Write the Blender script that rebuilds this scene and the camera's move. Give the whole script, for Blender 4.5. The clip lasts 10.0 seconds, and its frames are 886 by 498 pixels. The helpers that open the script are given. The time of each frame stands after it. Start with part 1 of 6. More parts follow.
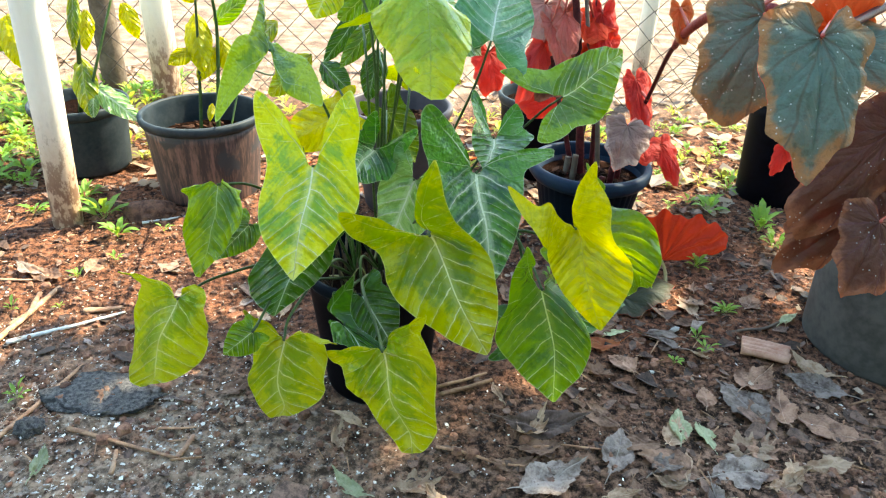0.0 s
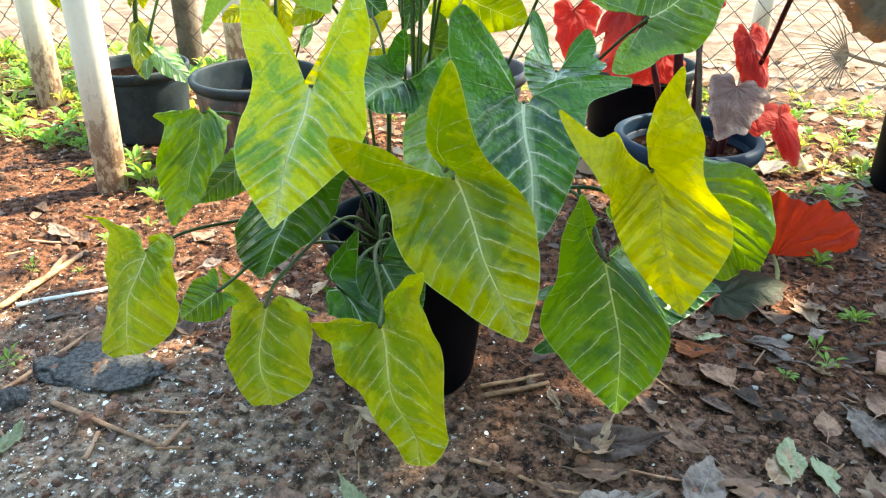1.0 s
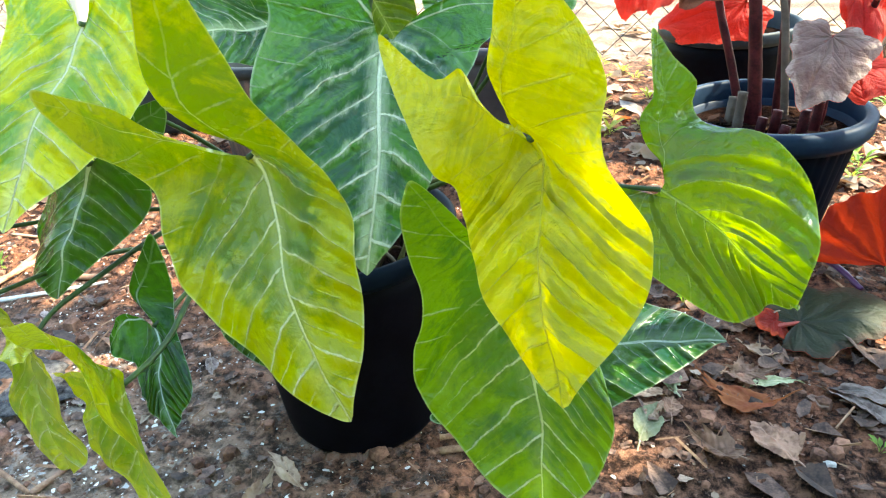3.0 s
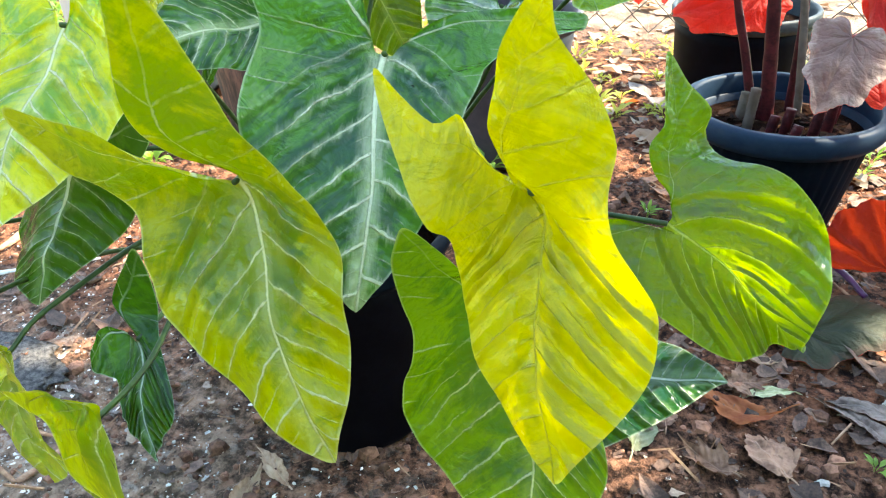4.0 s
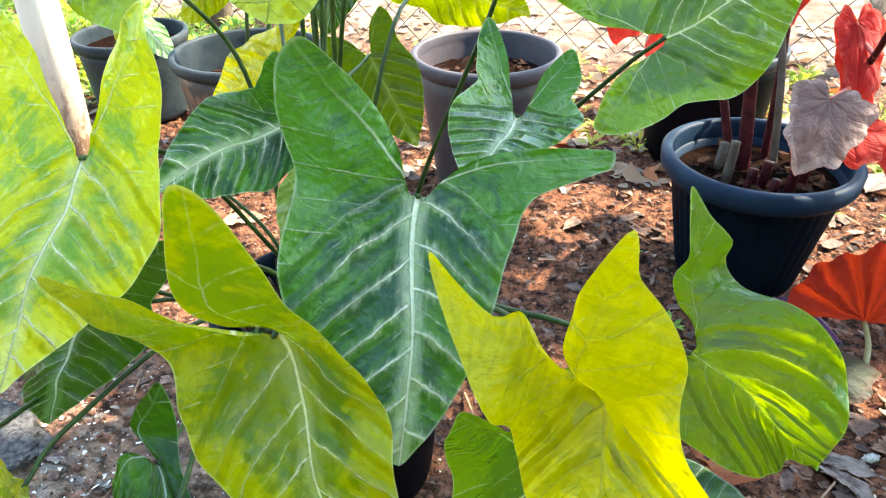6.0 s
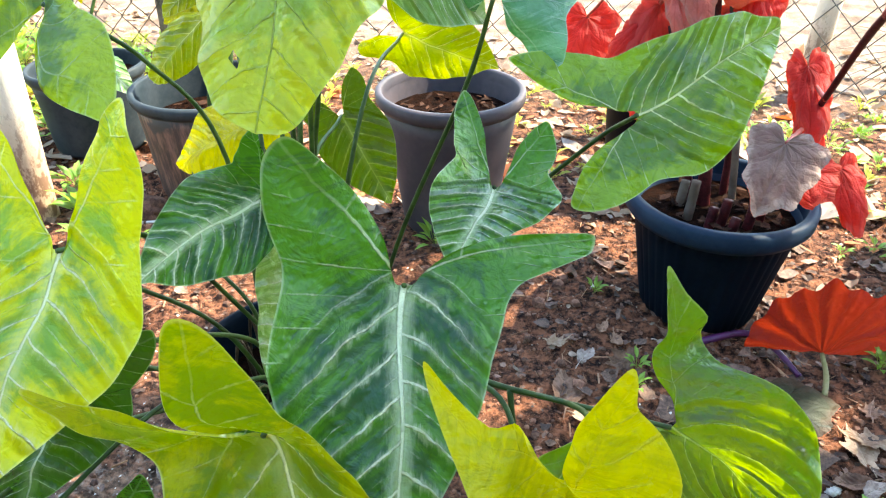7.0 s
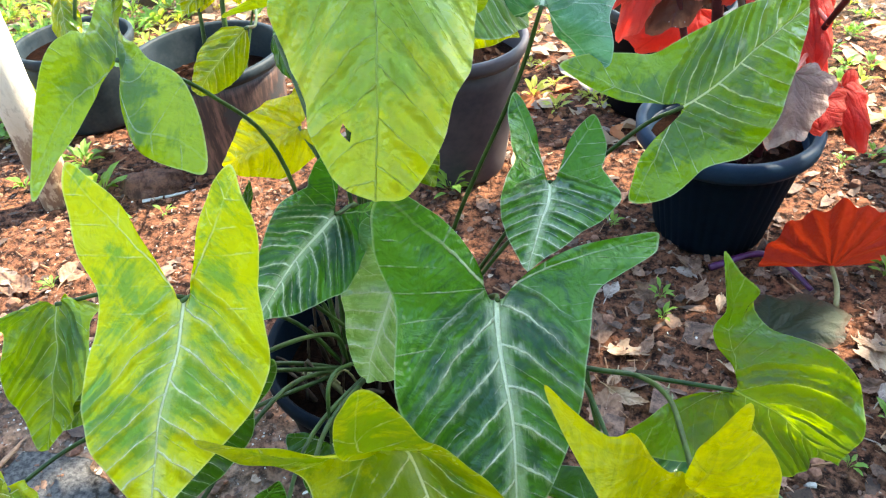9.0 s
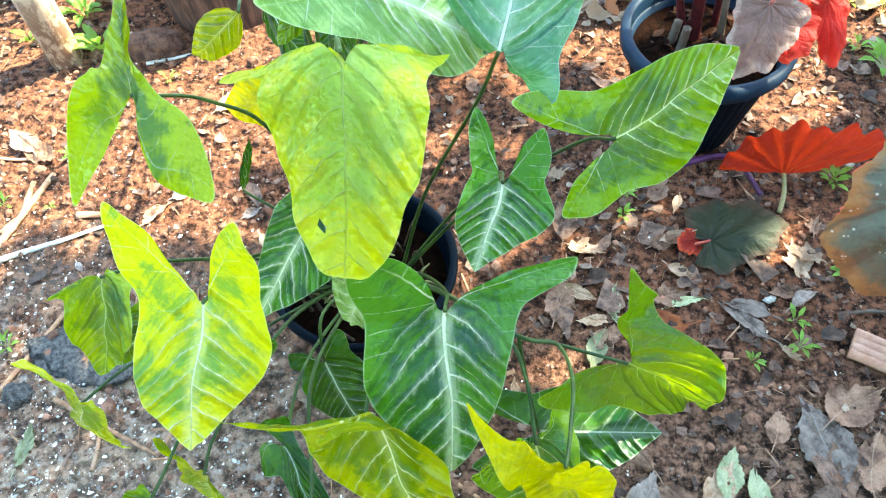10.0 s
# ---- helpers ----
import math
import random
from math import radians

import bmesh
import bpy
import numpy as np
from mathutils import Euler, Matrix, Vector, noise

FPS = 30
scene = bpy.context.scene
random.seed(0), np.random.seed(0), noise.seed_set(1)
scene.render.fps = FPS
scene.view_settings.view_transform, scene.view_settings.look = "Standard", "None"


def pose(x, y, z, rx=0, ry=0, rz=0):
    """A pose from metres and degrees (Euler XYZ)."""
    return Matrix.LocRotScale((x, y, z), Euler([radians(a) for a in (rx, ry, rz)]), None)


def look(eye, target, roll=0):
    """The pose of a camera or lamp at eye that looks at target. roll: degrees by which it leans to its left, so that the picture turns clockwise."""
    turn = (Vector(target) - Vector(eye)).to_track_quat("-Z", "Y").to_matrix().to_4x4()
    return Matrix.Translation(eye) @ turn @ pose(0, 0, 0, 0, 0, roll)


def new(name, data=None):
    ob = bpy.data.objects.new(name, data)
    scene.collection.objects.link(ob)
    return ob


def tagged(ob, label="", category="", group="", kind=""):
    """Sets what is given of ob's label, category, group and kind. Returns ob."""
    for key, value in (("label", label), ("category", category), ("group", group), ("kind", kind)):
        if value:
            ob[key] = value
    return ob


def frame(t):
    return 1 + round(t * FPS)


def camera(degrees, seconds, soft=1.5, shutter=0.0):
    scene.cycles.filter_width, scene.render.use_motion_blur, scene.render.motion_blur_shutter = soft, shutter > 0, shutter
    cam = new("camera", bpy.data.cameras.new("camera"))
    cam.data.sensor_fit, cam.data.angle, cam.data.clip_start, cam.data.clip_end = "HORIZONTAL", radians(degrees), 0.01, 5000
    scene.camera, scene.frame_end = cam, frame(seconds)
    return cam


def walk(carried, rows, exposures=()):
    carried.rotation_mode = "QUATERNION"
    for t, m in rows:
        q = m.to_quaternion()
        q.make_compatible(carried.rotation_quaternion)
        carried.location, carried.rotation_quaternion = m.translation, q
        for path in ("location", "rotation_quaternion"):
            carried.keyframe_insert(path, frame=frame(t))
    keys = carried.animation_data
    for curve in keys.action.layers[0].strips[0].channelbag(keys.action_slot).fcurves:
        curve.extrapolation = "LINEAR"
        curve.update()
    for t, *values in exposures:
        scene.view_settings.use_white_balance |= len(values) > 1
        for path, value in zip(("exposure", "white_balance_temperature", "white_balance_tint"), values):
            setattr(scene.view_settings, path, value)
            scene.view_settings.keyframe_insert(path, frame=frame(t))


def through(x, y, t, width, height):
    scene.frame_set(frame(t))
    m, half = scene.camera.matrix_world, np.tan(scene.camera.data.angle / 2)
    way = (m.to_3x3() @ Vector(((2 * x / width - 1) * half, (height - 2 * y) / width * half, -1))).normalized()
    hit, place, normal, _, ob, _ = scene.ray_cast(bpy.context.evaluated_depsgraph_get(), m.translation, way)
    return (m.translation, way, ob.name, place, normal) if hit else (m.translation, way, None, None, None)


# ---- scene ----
cam = camera(64.0, 10.0, soft=1.2)
PATH = [
    (0, (0.081, 0.023, 0.824), (0.05, 1.769, -0.149), 1.8),
    (0.5, (0.112, 0.109, 0.756), (-0.016, 1.843, -0.231), 1.4),
    (1, (0.144, 0.191, 0.672), (-0.155, 1.92, -0.287), 0.2),
    (1.5, (0.179, 0.269, 0.591), (-0.202, 2.005, -0.325), 0.7),
    (2, (0.216, 0.332, 0.56), (-0.24, 2.035, -0.384), -0.1),
    (2.5, (0.252, 0.397, 0.558), (-0.285, 2.059, -0.418), -1.2),
    (3, (0.294, 0.461, 0.562), (-0.35, 2.089, -0.406), -4.6),
    (3.2, (0.306, 0.477, 0.564), (-0.345, 2.089, -0.424), -4.2),
    (4.3, (0.273, 0.502, 0.604), (-0.332, 2.074, -0.474), -2.0),
    (4.5, (0.265, 0.506, 0.616), (-0.316, 2.082, -0.469), -1.5),
    (5, (0.252, 0.512, 0.64), (-0.308, 2.09, -0.453), -1.4),
    (5.2, (0.248, 0.514, 0.649), (-0.308, 2.081, -0.463), -1.3),
    (6.3, (0.227, 0.533, 0.676), (-0.275, 2.14, -0.403), -1.3),
    (6.5, (0.226, 0.537, 0.687), (-0.274, 2.147, -0.389), -1.4),
    (7, (0.21, 0.543, 0.707), (-0.195, 2.187, -0.358), -0.1),
    (7.5, (0.187, 0.542, 0.728), (-0.152, 2.191, -0.352), -0.1),
    (8, (0.174, 0.534, 0.776), (-0.167, 2.175, -0.315), -1.6),
    (8.5, (0.164, 0.527, 0.791), (-0.128, 2.165, -0.319), -2.7),
    (9, (0.149, 0.533, 0.792), (-0.194, 2.039, -0.478), -5.3),
    (9.3, (0.156, 0.55, 0.855), (-0.144, 1.899, -0.591), -3.9),
    (9.5, (0.171, 0.563, 0.914), (-0.127, 1.829, -0.605), -4.1),
    (10, (0.189, 0.597, 1.005), (-0.114, 1.639, -0.675), -5.8),
]
walk(cam, [(t, look(eye, target, roll)) for t, eye, target, roll in PATH],
     [(0.0, 2.83, 8000, 0), (1.0, 2.8, 8000, -1), (2.0, 3.12, 7800, 0), (3.0, 3.24, 7600, 0), (4.5, 3.28, 7800, 5), (6.5, 3.12, 7600, 5), (8.5, 3.08, 7600, 4), (9.1, 3.02, 7500, 4), (9.5, 3.5, 7500, -1), (10.0, 3.54, 7500, -4)])

# ---- light ----
world = bpy.data.worlds.new("world")
scene.world = world
world.use_nodes = True
SUN = Vector((0.60, 0.46, 0.86)).normalized()
sky = world.node_tree.nodes.new("ShaderNodeTexSky")
sky.sky_type = "NISHITA"
sky.sun_disc = False
sky.sun_elevation = math.asin(SUN.z)
sky.sun_rotation = math.atan2(SUN.x, SUN.y)
sky.dust_density = 0.4
sky.ozone_density = 2.0
world.node_tree.links.new(sky.outputs[0], world.node_tree.nodes["Background"].inputs[0])
world.node_tree.nodes["Background"].inputs[1].default_value = 0.15
sun = new("sun", bpy.data.lights.new("sun", "SUN"))
sun.data.energy = 2.9
sun.data.angle = radians(0.53)
sun.data.color = (1.0, 0.94, 0.84)
sun.matrix_world = look(SUN * 10, (0, 0, 0))


# ---- materials ----
class Nodes:
    """A short way to write node trees."""

    def __init__(self, name):
        self.mat = bpy.data.materials.new(name)
        self.mat.use_nodes = True
        self.t = self.mat.node_tree
        self.t.nodes.clear()

    def n(self, kind, **inputs):
        node = self.t.nodes.new("ShaderNode" + kind)
        for key, value in inputs.items():
            self.put(node, key.replace("_", " "), value)
        return node

    def put(self, node, key, value):
        socket = node.inputs[int(key) if key.isdigit() else key]
        if isinstance(value, bpy.types.NodeSocket):
            self.t.links.new(value, socket)
        else:
            socket.default_value = value

    def m(self, op, a, b=0.0, c=0.0):
        node = self.n("Math")
        node.operation = op
        for i, v in enumerate((a, b, c)):
            self.put(node, str(i), v)
        return node.outputs[0]

    def smooth(self, x, lo, hi, a=0.0, b=1.0):
        node = self.n("MapRange")
        node.interpolation_type = "SMOOTHSTEP"
        for i, v in enumerate((x, lo, hi, a, b)):
            self.put(node, str(i), v)
        return node.outputs[0]

    def mix(self, fac, a, b):
        node = self.n("Mix")
        node.data_type = "RGBA"
        self.put(node, "0", fac)
        for i, v in ((6, a), (7, b)):
            self.put(node, str(i), v if isinstance(v, bpy.types.NodeSocket) else (*v, 1.0))
        return node.outputs[2]

    def noise(self, vector, scale, detail=4.0, rough=0.55, distort=0.0):
        node = self.n("TexNoise", Scale=scale, Detail=detail, Roughness=rough, Distortion=distort)
        self.put(node, "Vector", vector)
        return node.outputs[0]

    def where(self):
        return self.n("TexCoord").outputs["Object"]

    def rand(self):
        return self.n("ObjectInfo").outputs["Random"]

    def scaled(self, vector, x, y, z):
        node = self.n("Mapping")
        self.put(node, "Vector", vector)
        node.inputs["Scale"].default_value = (x, y, z)
        return node.outputs[0]

    def bump(self, height, strength, distance):
        node = self.n("Bump")
        self.put(node, "Height", height)
        self.put(node, "Strength", strength)
        self.put(node, "Distance", distance)
        return node.outputs[0]

    def finish(self, color, rough=0.6, metal=0.0, normal=None, specular=0.5, through=0.0, through_color=None, coat=0.0):
        p = self.n("BsdfPrincipled")
        for key, v in (("Base Color", color), ("Roughness", rough), ("Metallic", metal), ("Specular IOR Level", specular), ("Coat Weight", coat)):
            self.put(p, key, (*v, 1.0) if isinstance(v, tuple) else v)
        if normal is not None:
            self.put(p, "Normal", normal)
        out = self.n("OutputMaterial")
        shader = p.outputs[0]
        if through:
            tr = self.n("BsdfTranslucent")
            v = through_color if through_color is not None else color
            self.put(tr, "Color", (*v, 1.0) if isinstance(v, tuple) else v)
            if normal is not None:
                self.put(tr, "Normal", normal)
            ms = self.n("MixShader")
            self.put(ms, "0", through)
            self.t.links.new(p.outputs[0], ms.inputs[1])
            self.t.links.new(tr.outputs[0], ms.inputs[2])
            shader = ms.outputs[0]
        self.t.links.new(shader, out.inputs[0])
        return self.mat


def arrow_leaf_material(name, green, light, vein, glow, amount=0.9, mottle=0.5, rib=0.010, fine=0.020, halo=0.0, margin=0.0, rough=0.3, through=0.35, blister=0.0, streak=0.5, coat=0.0, lobes=0.0):
    """Arrow-shaped leaf: midrib, arching side veins with a feathered pale edge, lobe veins, and a mottle that follows them."""
    k = Nodes(name)
    uv = k.n("Separate" + "XYZ")
    first = k.n("UVMap")
    first.uv_map = "UVMap"
    k.put(uv, "Vector", first.outputs[0])
    hem = k.n("UVMap")
    hem.uv_map = "Margin"
    hem_x = k.n("Separate" + "XYZ")
    k.put(hem_x, "Vector", hem.outputs[0])
    place = k.where()
    u, v = k.m("ABSOLUTE", uv.outputs[0]), uv.outputs[1]
    wob = k.m("MULTIPLY", k.m("SUBTRACT", k.noise(place, 26.0, 3.0), 0.5), 0.085)
    jag = k.m("SUBTRACT", k.noise(place, 300.0, 3.0, 0.7), 0.5)
    sway = k.m("MULTIPLY", k.m("GREATER_THAN", uv.outputs[0], 0.0), 0.06)
    bend = k.m("ADD", k.m("MULTIPLY", u, 0.50), k.m("MULTIPLY", k.m("MULTIPLY", u, u), 0.60))
    side = k.m("ADD", k.m("ADD", k.m("SUBTRACT", v, bend), wob), sway)
    fold = k.m("ABSOLUTE", k.m("SUBTRACT", k.m("FRACT", k.m("MULTIPLY", side, VEINS)), 0.5))
    main_zone = k.smooth(side, -0.10, -0.04)
    taper = k.smooth(u, 0.42, 0.02, 0.25, 1.0)
    fade = k.smooth(u, 0.45, 0.24)
    broken = k.smooth(k.noise(place, 70.0, 4.0, 0.7), 0.30, 0.56, 0.30, 1.0)
    core = k.m("SUBTRACT", k.m("ADD", fold, k.m("MULTIPLY", jag, 0.10)), k.m("MULTIPLY", taper, fine))
    lateral = k.m("MULTIPLY", k.m("MULTIPLY", k.smooth(core, 0.026, -0.012), fade), k.m("MULTIPLY", main_zone, broken))
    between = k.m("ADD", k.m("SUBTRACT", 0.5, fold), k.m("MULTIPLY", jag, 0.12))
    minor = k.m("MULTIPLY", k.m("MULTIPLY", k.smooth(between, 0.030, 0.0), main_zone), k.m("MULTIPLY", k.m("MULTIPLY", fade, 0.45), k.smooth(k.noise(place, 34.0, 3.0), 0.46, 0.60)))
    rib_width = k.m("MULTIPLY", k.smooth(v, 1.0, 0.0, 0.30, 1.0), rib)
    rib_line = k.m("SUBTRACT", k.m("ADD", u, k.m("MULTIPLY", jag, 0.010)), rib_width)
    midrib = k.m("MULTIPLY", k.smooth(rib_line, 0.004, -0.003), k.smooth(v, -0.02, 0.0))
    # veins of the two lobes, running back from the stalk
    across = k.m("ADD", k.m("ADD", k.m("MULTIPLY", u, 0.832), k.m("MULTIPLY", v, 0.555)), k.m("MULTIPLY", wob, 0.6))
    along = k.m("SUBTRACT", k.m("MULTIPLY", u, 0.555), k.m("MULTIPLY", v, 0.832))
    lobe_zone = k.smooth(v, 0.0, -0.03)
    lobe = k.m("MULTIPLY", k.m("MULTIPLY", k.smooth(k.m("ADD", k.m("ABSOLUTE", across), k.m("MULTIPLY", jag, 0.008)), rib * 0.75, rib * 0.2), lobe_zone), k.smooth(along, 0.58, 0.10, 0.1, 0.8))
    fold2 = k.m("ABSOLUTE", k.m("SUBTRACT", k.m("FRACT", k.m("MULTIPLY", k.m("SUBTRACT", along, k.m("MULTIPLY", k.m("ABSOLUTE", across), 0.9)), 6.0)), 0.5))
    twig = k.m("MULTIPLY", k.m("MULTIPLY", k.smooth(k.m("ADD", fold2, k.m("MULTIPLY", jag, 0.10)), 0.045, 0.005), k.m("SUBTRACT", 1.0, main_zone)), k.m("MULTIPLY", k.smooth(k.noise(place, 40.0, 3.0), 0.42, 0.62), 0.40))
    lines = k.m("MAXIMUM", k.m("MAXIMUM", k.m("MAXIMUM", lateral, minor), midrib), k.m("MAXIMUM", lobe, twig))
    # pale feathering that spreads from the veins into the blade
    bristle = k.n("CombineXYZ")
    k.put(bristle, "0", k.m("MULTIPLY", side, 9.0))
    k.put(bristle, "1", k.m("MULTIPLY", uv.outputs[0], 34.0))
    hair = k.m("MULTIPLY", k.m("SUBTRACT", k.noise(bristle.outputs[0], 1.0, 5.0, 0.7, 0.4), 0.5), 0.62)
    spread = k.smooth(k.m("ADD", fold, hair), 0.20, -0.04)
    along_rib = k.smooth(k.m("ADD", u, k.m("MULTIPLY", hair, 0.16)), 0.085, 0.0)
    feathers = k.m("MULTIPLY", k.m("MAXIMUM", k.m("MULTIPLY", k.m("MULTIPLY", spread, taper), main_zone), k.m("MULTIPLY", along_rib, k.smooth(v, -0.04, 0.02))), halo)
    stretched = k.n("CombineXYZ")
    k.put(stretched, "0", k.m("MULTIPLY", side, 15.0))
    k.put(stretched, "1", k.m("MULTIPLY", uv.outputs[0], 4.5))
    feather = k.noise(stretched.outputs[0], 1.0, 5.0, 0.68, 0.7)
    patch = k.noise(place, 26.0, 6.0, 0.68, 0.8)
    cloud = k.noise(place, 8.0, 2.0)
    mixed = k.m("ADD", k.m("ADD", k.m("MULTIPLY", feather, streak * 0.8), k.m("MULTIPLY", patch, 0.8 - streak * 0.8)), k.m("ADD", k.m("MULTIPLY", cloud, 0.3), k.m("MULTIPLY", k.smooth(hem_x.outputs[0], 0.25, 1.0), margin)))
    mixed = k.m("ADD", mixed, k.m("MULTIPLY", k.smooth(side, 0.10, -0.25), lobes))
    shift = 0.55 + (0.5 - mottle) * 0.28 + margin * 0.5
    tint = k.smooth(mixed, shift - 0.06, shift + 0.06)
    base = k.mix(tint, green, light)
    base = k.mix(k.m("MULTIPLY", k.smooth(k.noise(place, 180.0, 3.0, 0.7), 0.55, 0.75), 0.35), base, tuple(c * 0.55 for c in green))
    base = k.mix(feathers, base, tuple(0.35 * a + 0.65 * b for a, b in zip(light, vein)))
    veins = k.m("MULTIPLY", lines, amount)
    color = k.mix(veins, base, vein)
    color = k.mix(k.m("MULTIPLY", k.smooth(hem_x.outputs[0], 0.975, 0.997), 0.6), color, tuple(0.5 * a + 0.5 * b for a, b in zip(light, vein)))
    tone = k.n("HueSaturation", Hue=0.5, Saturation=1.0)
    k.put(tone, "Value", k.m("ADD", k.m("MULTIPLY", k.rand(), 0.24), 0.88))
    k.put(tone, "Color", color)
    puff = k.m("MULTIPLY", k.m("MULTIPLY", k.smooth(fold, 0.0, 0.40), main_zone), k.smooth(u, 0.0, 0.10))
    crinkle = k.m("ADD", k.m("MULTIPLY", k.noise(place, 46.0, 4.0, 0.62, 0.8), 0.8), k.m("MULTIPLY", k.m("MULTIPLY", feather, main_zone), 0.18))
    cells = k.n("TexVoronoi", Scale=210.0)
    cells.feature = "SMOOTH_F1"
    k.put(cells, "Vector", k.n("TexCoord").outputs["Object"])
    crinkle = k.m("SUBTRACT", crinkle, k.m("MULTIPLY", cells.outputs["Distance"], 0.10 + blister))
    height = k.m("SUBTRACT", k.m("ADD", crinkle, k.m("MULTIPLY", puff, 0.9)), k.m("MULTIPLY", lines, 0.35))
    normal = k.bump(height, 0.95, 0.0056)
    gloss = k.m("ADD", rough - 0.09, k.m("MULTIPLY", k.smooth(k.noise(place, 30.0, 4.0), 0.36, 0.64), 0.17))
    return k.finish(tone.outputs[0], gloss, 0.0, normal, 0.36, through, k.mix(k.m("MULTIPLY", veins, 0.55), k.mix(k.m("MULTIPLY", tint, 0.65), glow, light), tuple(0.5 * a + 0.3 * b for a, b in zip(green, vein))), coat)


VEINS = 6.0
CREAM = (0.88, 0.87, 0.44)
LIME = arrow_leaf_material("lime_leaf", (0.130, 0.33, 0.045), (0.60, 0.61, 0.008), (0.92, 0.92, 0.55), (0.44, 0.54, 0.004), 0.95, 0.56, 0.0080, 0.022, 0.45, 0.06, 0.20, 0.35, 0.15, 0.35)
LIME_WET = arrow_leaf_material("wrinkled_lime_leaf", (0.25, 0.42, 0.030), (0.50, 0.55, 0.008), (0.58, 0.72, 0.20), (0.46, 0.54, 0.004), 0.55, 0.54, 0.0050, 0.012, 0.12, 0.10, 0.22, 0.38, 0.4, 0.2, 0.1)
OLIVE = arrow_leaf_material("olive_leaf", (0.016, 0.112, 0.003), (0.34, 0.365, 0.003), CREAM, (0.44, 0.49, 0.003), 0.95, 0.49, 0.0070, 0.021, 0.26, 0.18, 0.20, 0.35, 0.1, 0.30, 0.1, -0.05)
DARK = arrow_leaf_material("dark_leaf", (0.001, 0.062, 0.025), (0.060, 0.215, 0.012), (0.86, 0.93, 0.60), (0.10, 0.28, 0.006), 1.0, 0.49, 0.012, 0.030, 0.74, 0.04, 0.16, 0.28, 0.2, 0.6, 0.15, 0.05)
MID = arrow_leaf_material("mid_leaf", (0.006, 0.085, 0.012), (0.15, 0.29, 0.004), (0.78, 0.86, 0.42), (0.24, 0.42, 0.002), 1.0, 0.48, 0.0075, 0.024, 0.18, 0.14, 0.16, 0.28, 0.2, 0.45, 0.15)
SUNLIT = arrow_leaf_material("sunlit_green_leaf", (0.003, 0.060, 0.016), (0.085, 0.21, 0.004), (0.58, 0.72, 0.24), (0.44, 0.60, 0.002), 0.80, 0.40, 0.0050, 0.014, 0.14, 0.05, 0.14, 0.30, 0.2)
PALE = arrow_leaf_material("pale_leaf", (0.080, 0.22, 0.07), (0.30, 0.48, 0.17), (0.88, 0.92, 0.78), (0.30, 0.48, 0.06), 1.0, 0.50, 0.011, 0.028, 0.80, 0.0, 0.22)
# Dark leaf made paler: bluish sky sheen and haze mixed into the colour
BLUE_SHEEN = arrow_leaf_material("blue_sheen_leaf", (0.040, 0.170, 0.105), (0.14, 0.33, 0.18), (0.80, 0.90, 0.76), (0.12, 0.34, 0.05), 1.0, 0.45, 0.011, 0.022, 0.50, 0.0, 0.24, 0.35)
# Shaded arrow leaf copy: inner shade put into darker greens, side veins fainter
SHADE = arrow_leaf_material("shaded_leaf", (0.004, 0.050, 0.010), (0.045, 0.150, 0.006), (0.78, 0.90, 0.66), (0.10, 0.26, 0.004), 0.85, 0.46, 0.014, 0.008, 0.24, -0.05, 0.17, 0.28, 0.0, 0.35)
GRASSY = arrow_leaf_material("grass_green_leaf", (0.018, 0.130, 0.014), (0.31, 0.44, 0.006), (0.72, 0.82, 0.36), (0.34, 0.50, 0.003), 0.8, 0.56, 0.0065, 0.016, 0.16, 0.14, 0.16, 0.34, 0.25, 0.25, 0.15)
HANGING = arrow_leaf_material("hanging_leaf", (0.040, 0.185, 0.006), (0.40, 0.44, 0.005), CREAM, (0.46, 0.52, 0.003), 0.9, 0.51, 0.0080, 0.024, 0.34, 0.14, 0.20, 0.35, 0.15, 0.30, 0.1)
NETTED = arrow_leaf_material("netted_leaf", (0.016, 0.070, 0.004), (0.085, 0.18, 0.006), (0.52, 0.60, 0.16), (0.20, 0.32, 0.004), 1.0, 0.50, 0.010, 0.040, 0.60, 0.0, 0.24)
YELLOW = arrow_leaf_material("sunny_leaf", (0.25, 0.290, 0.004), (0.55, 0.50, 0.003), (0.56, 0.56, 0.12), (0.58, 0.50, 0.002), 0.60, 0.53, 0.0050, 0.014, 0.0, 0.08, 0.24, 0.42, 0.2)


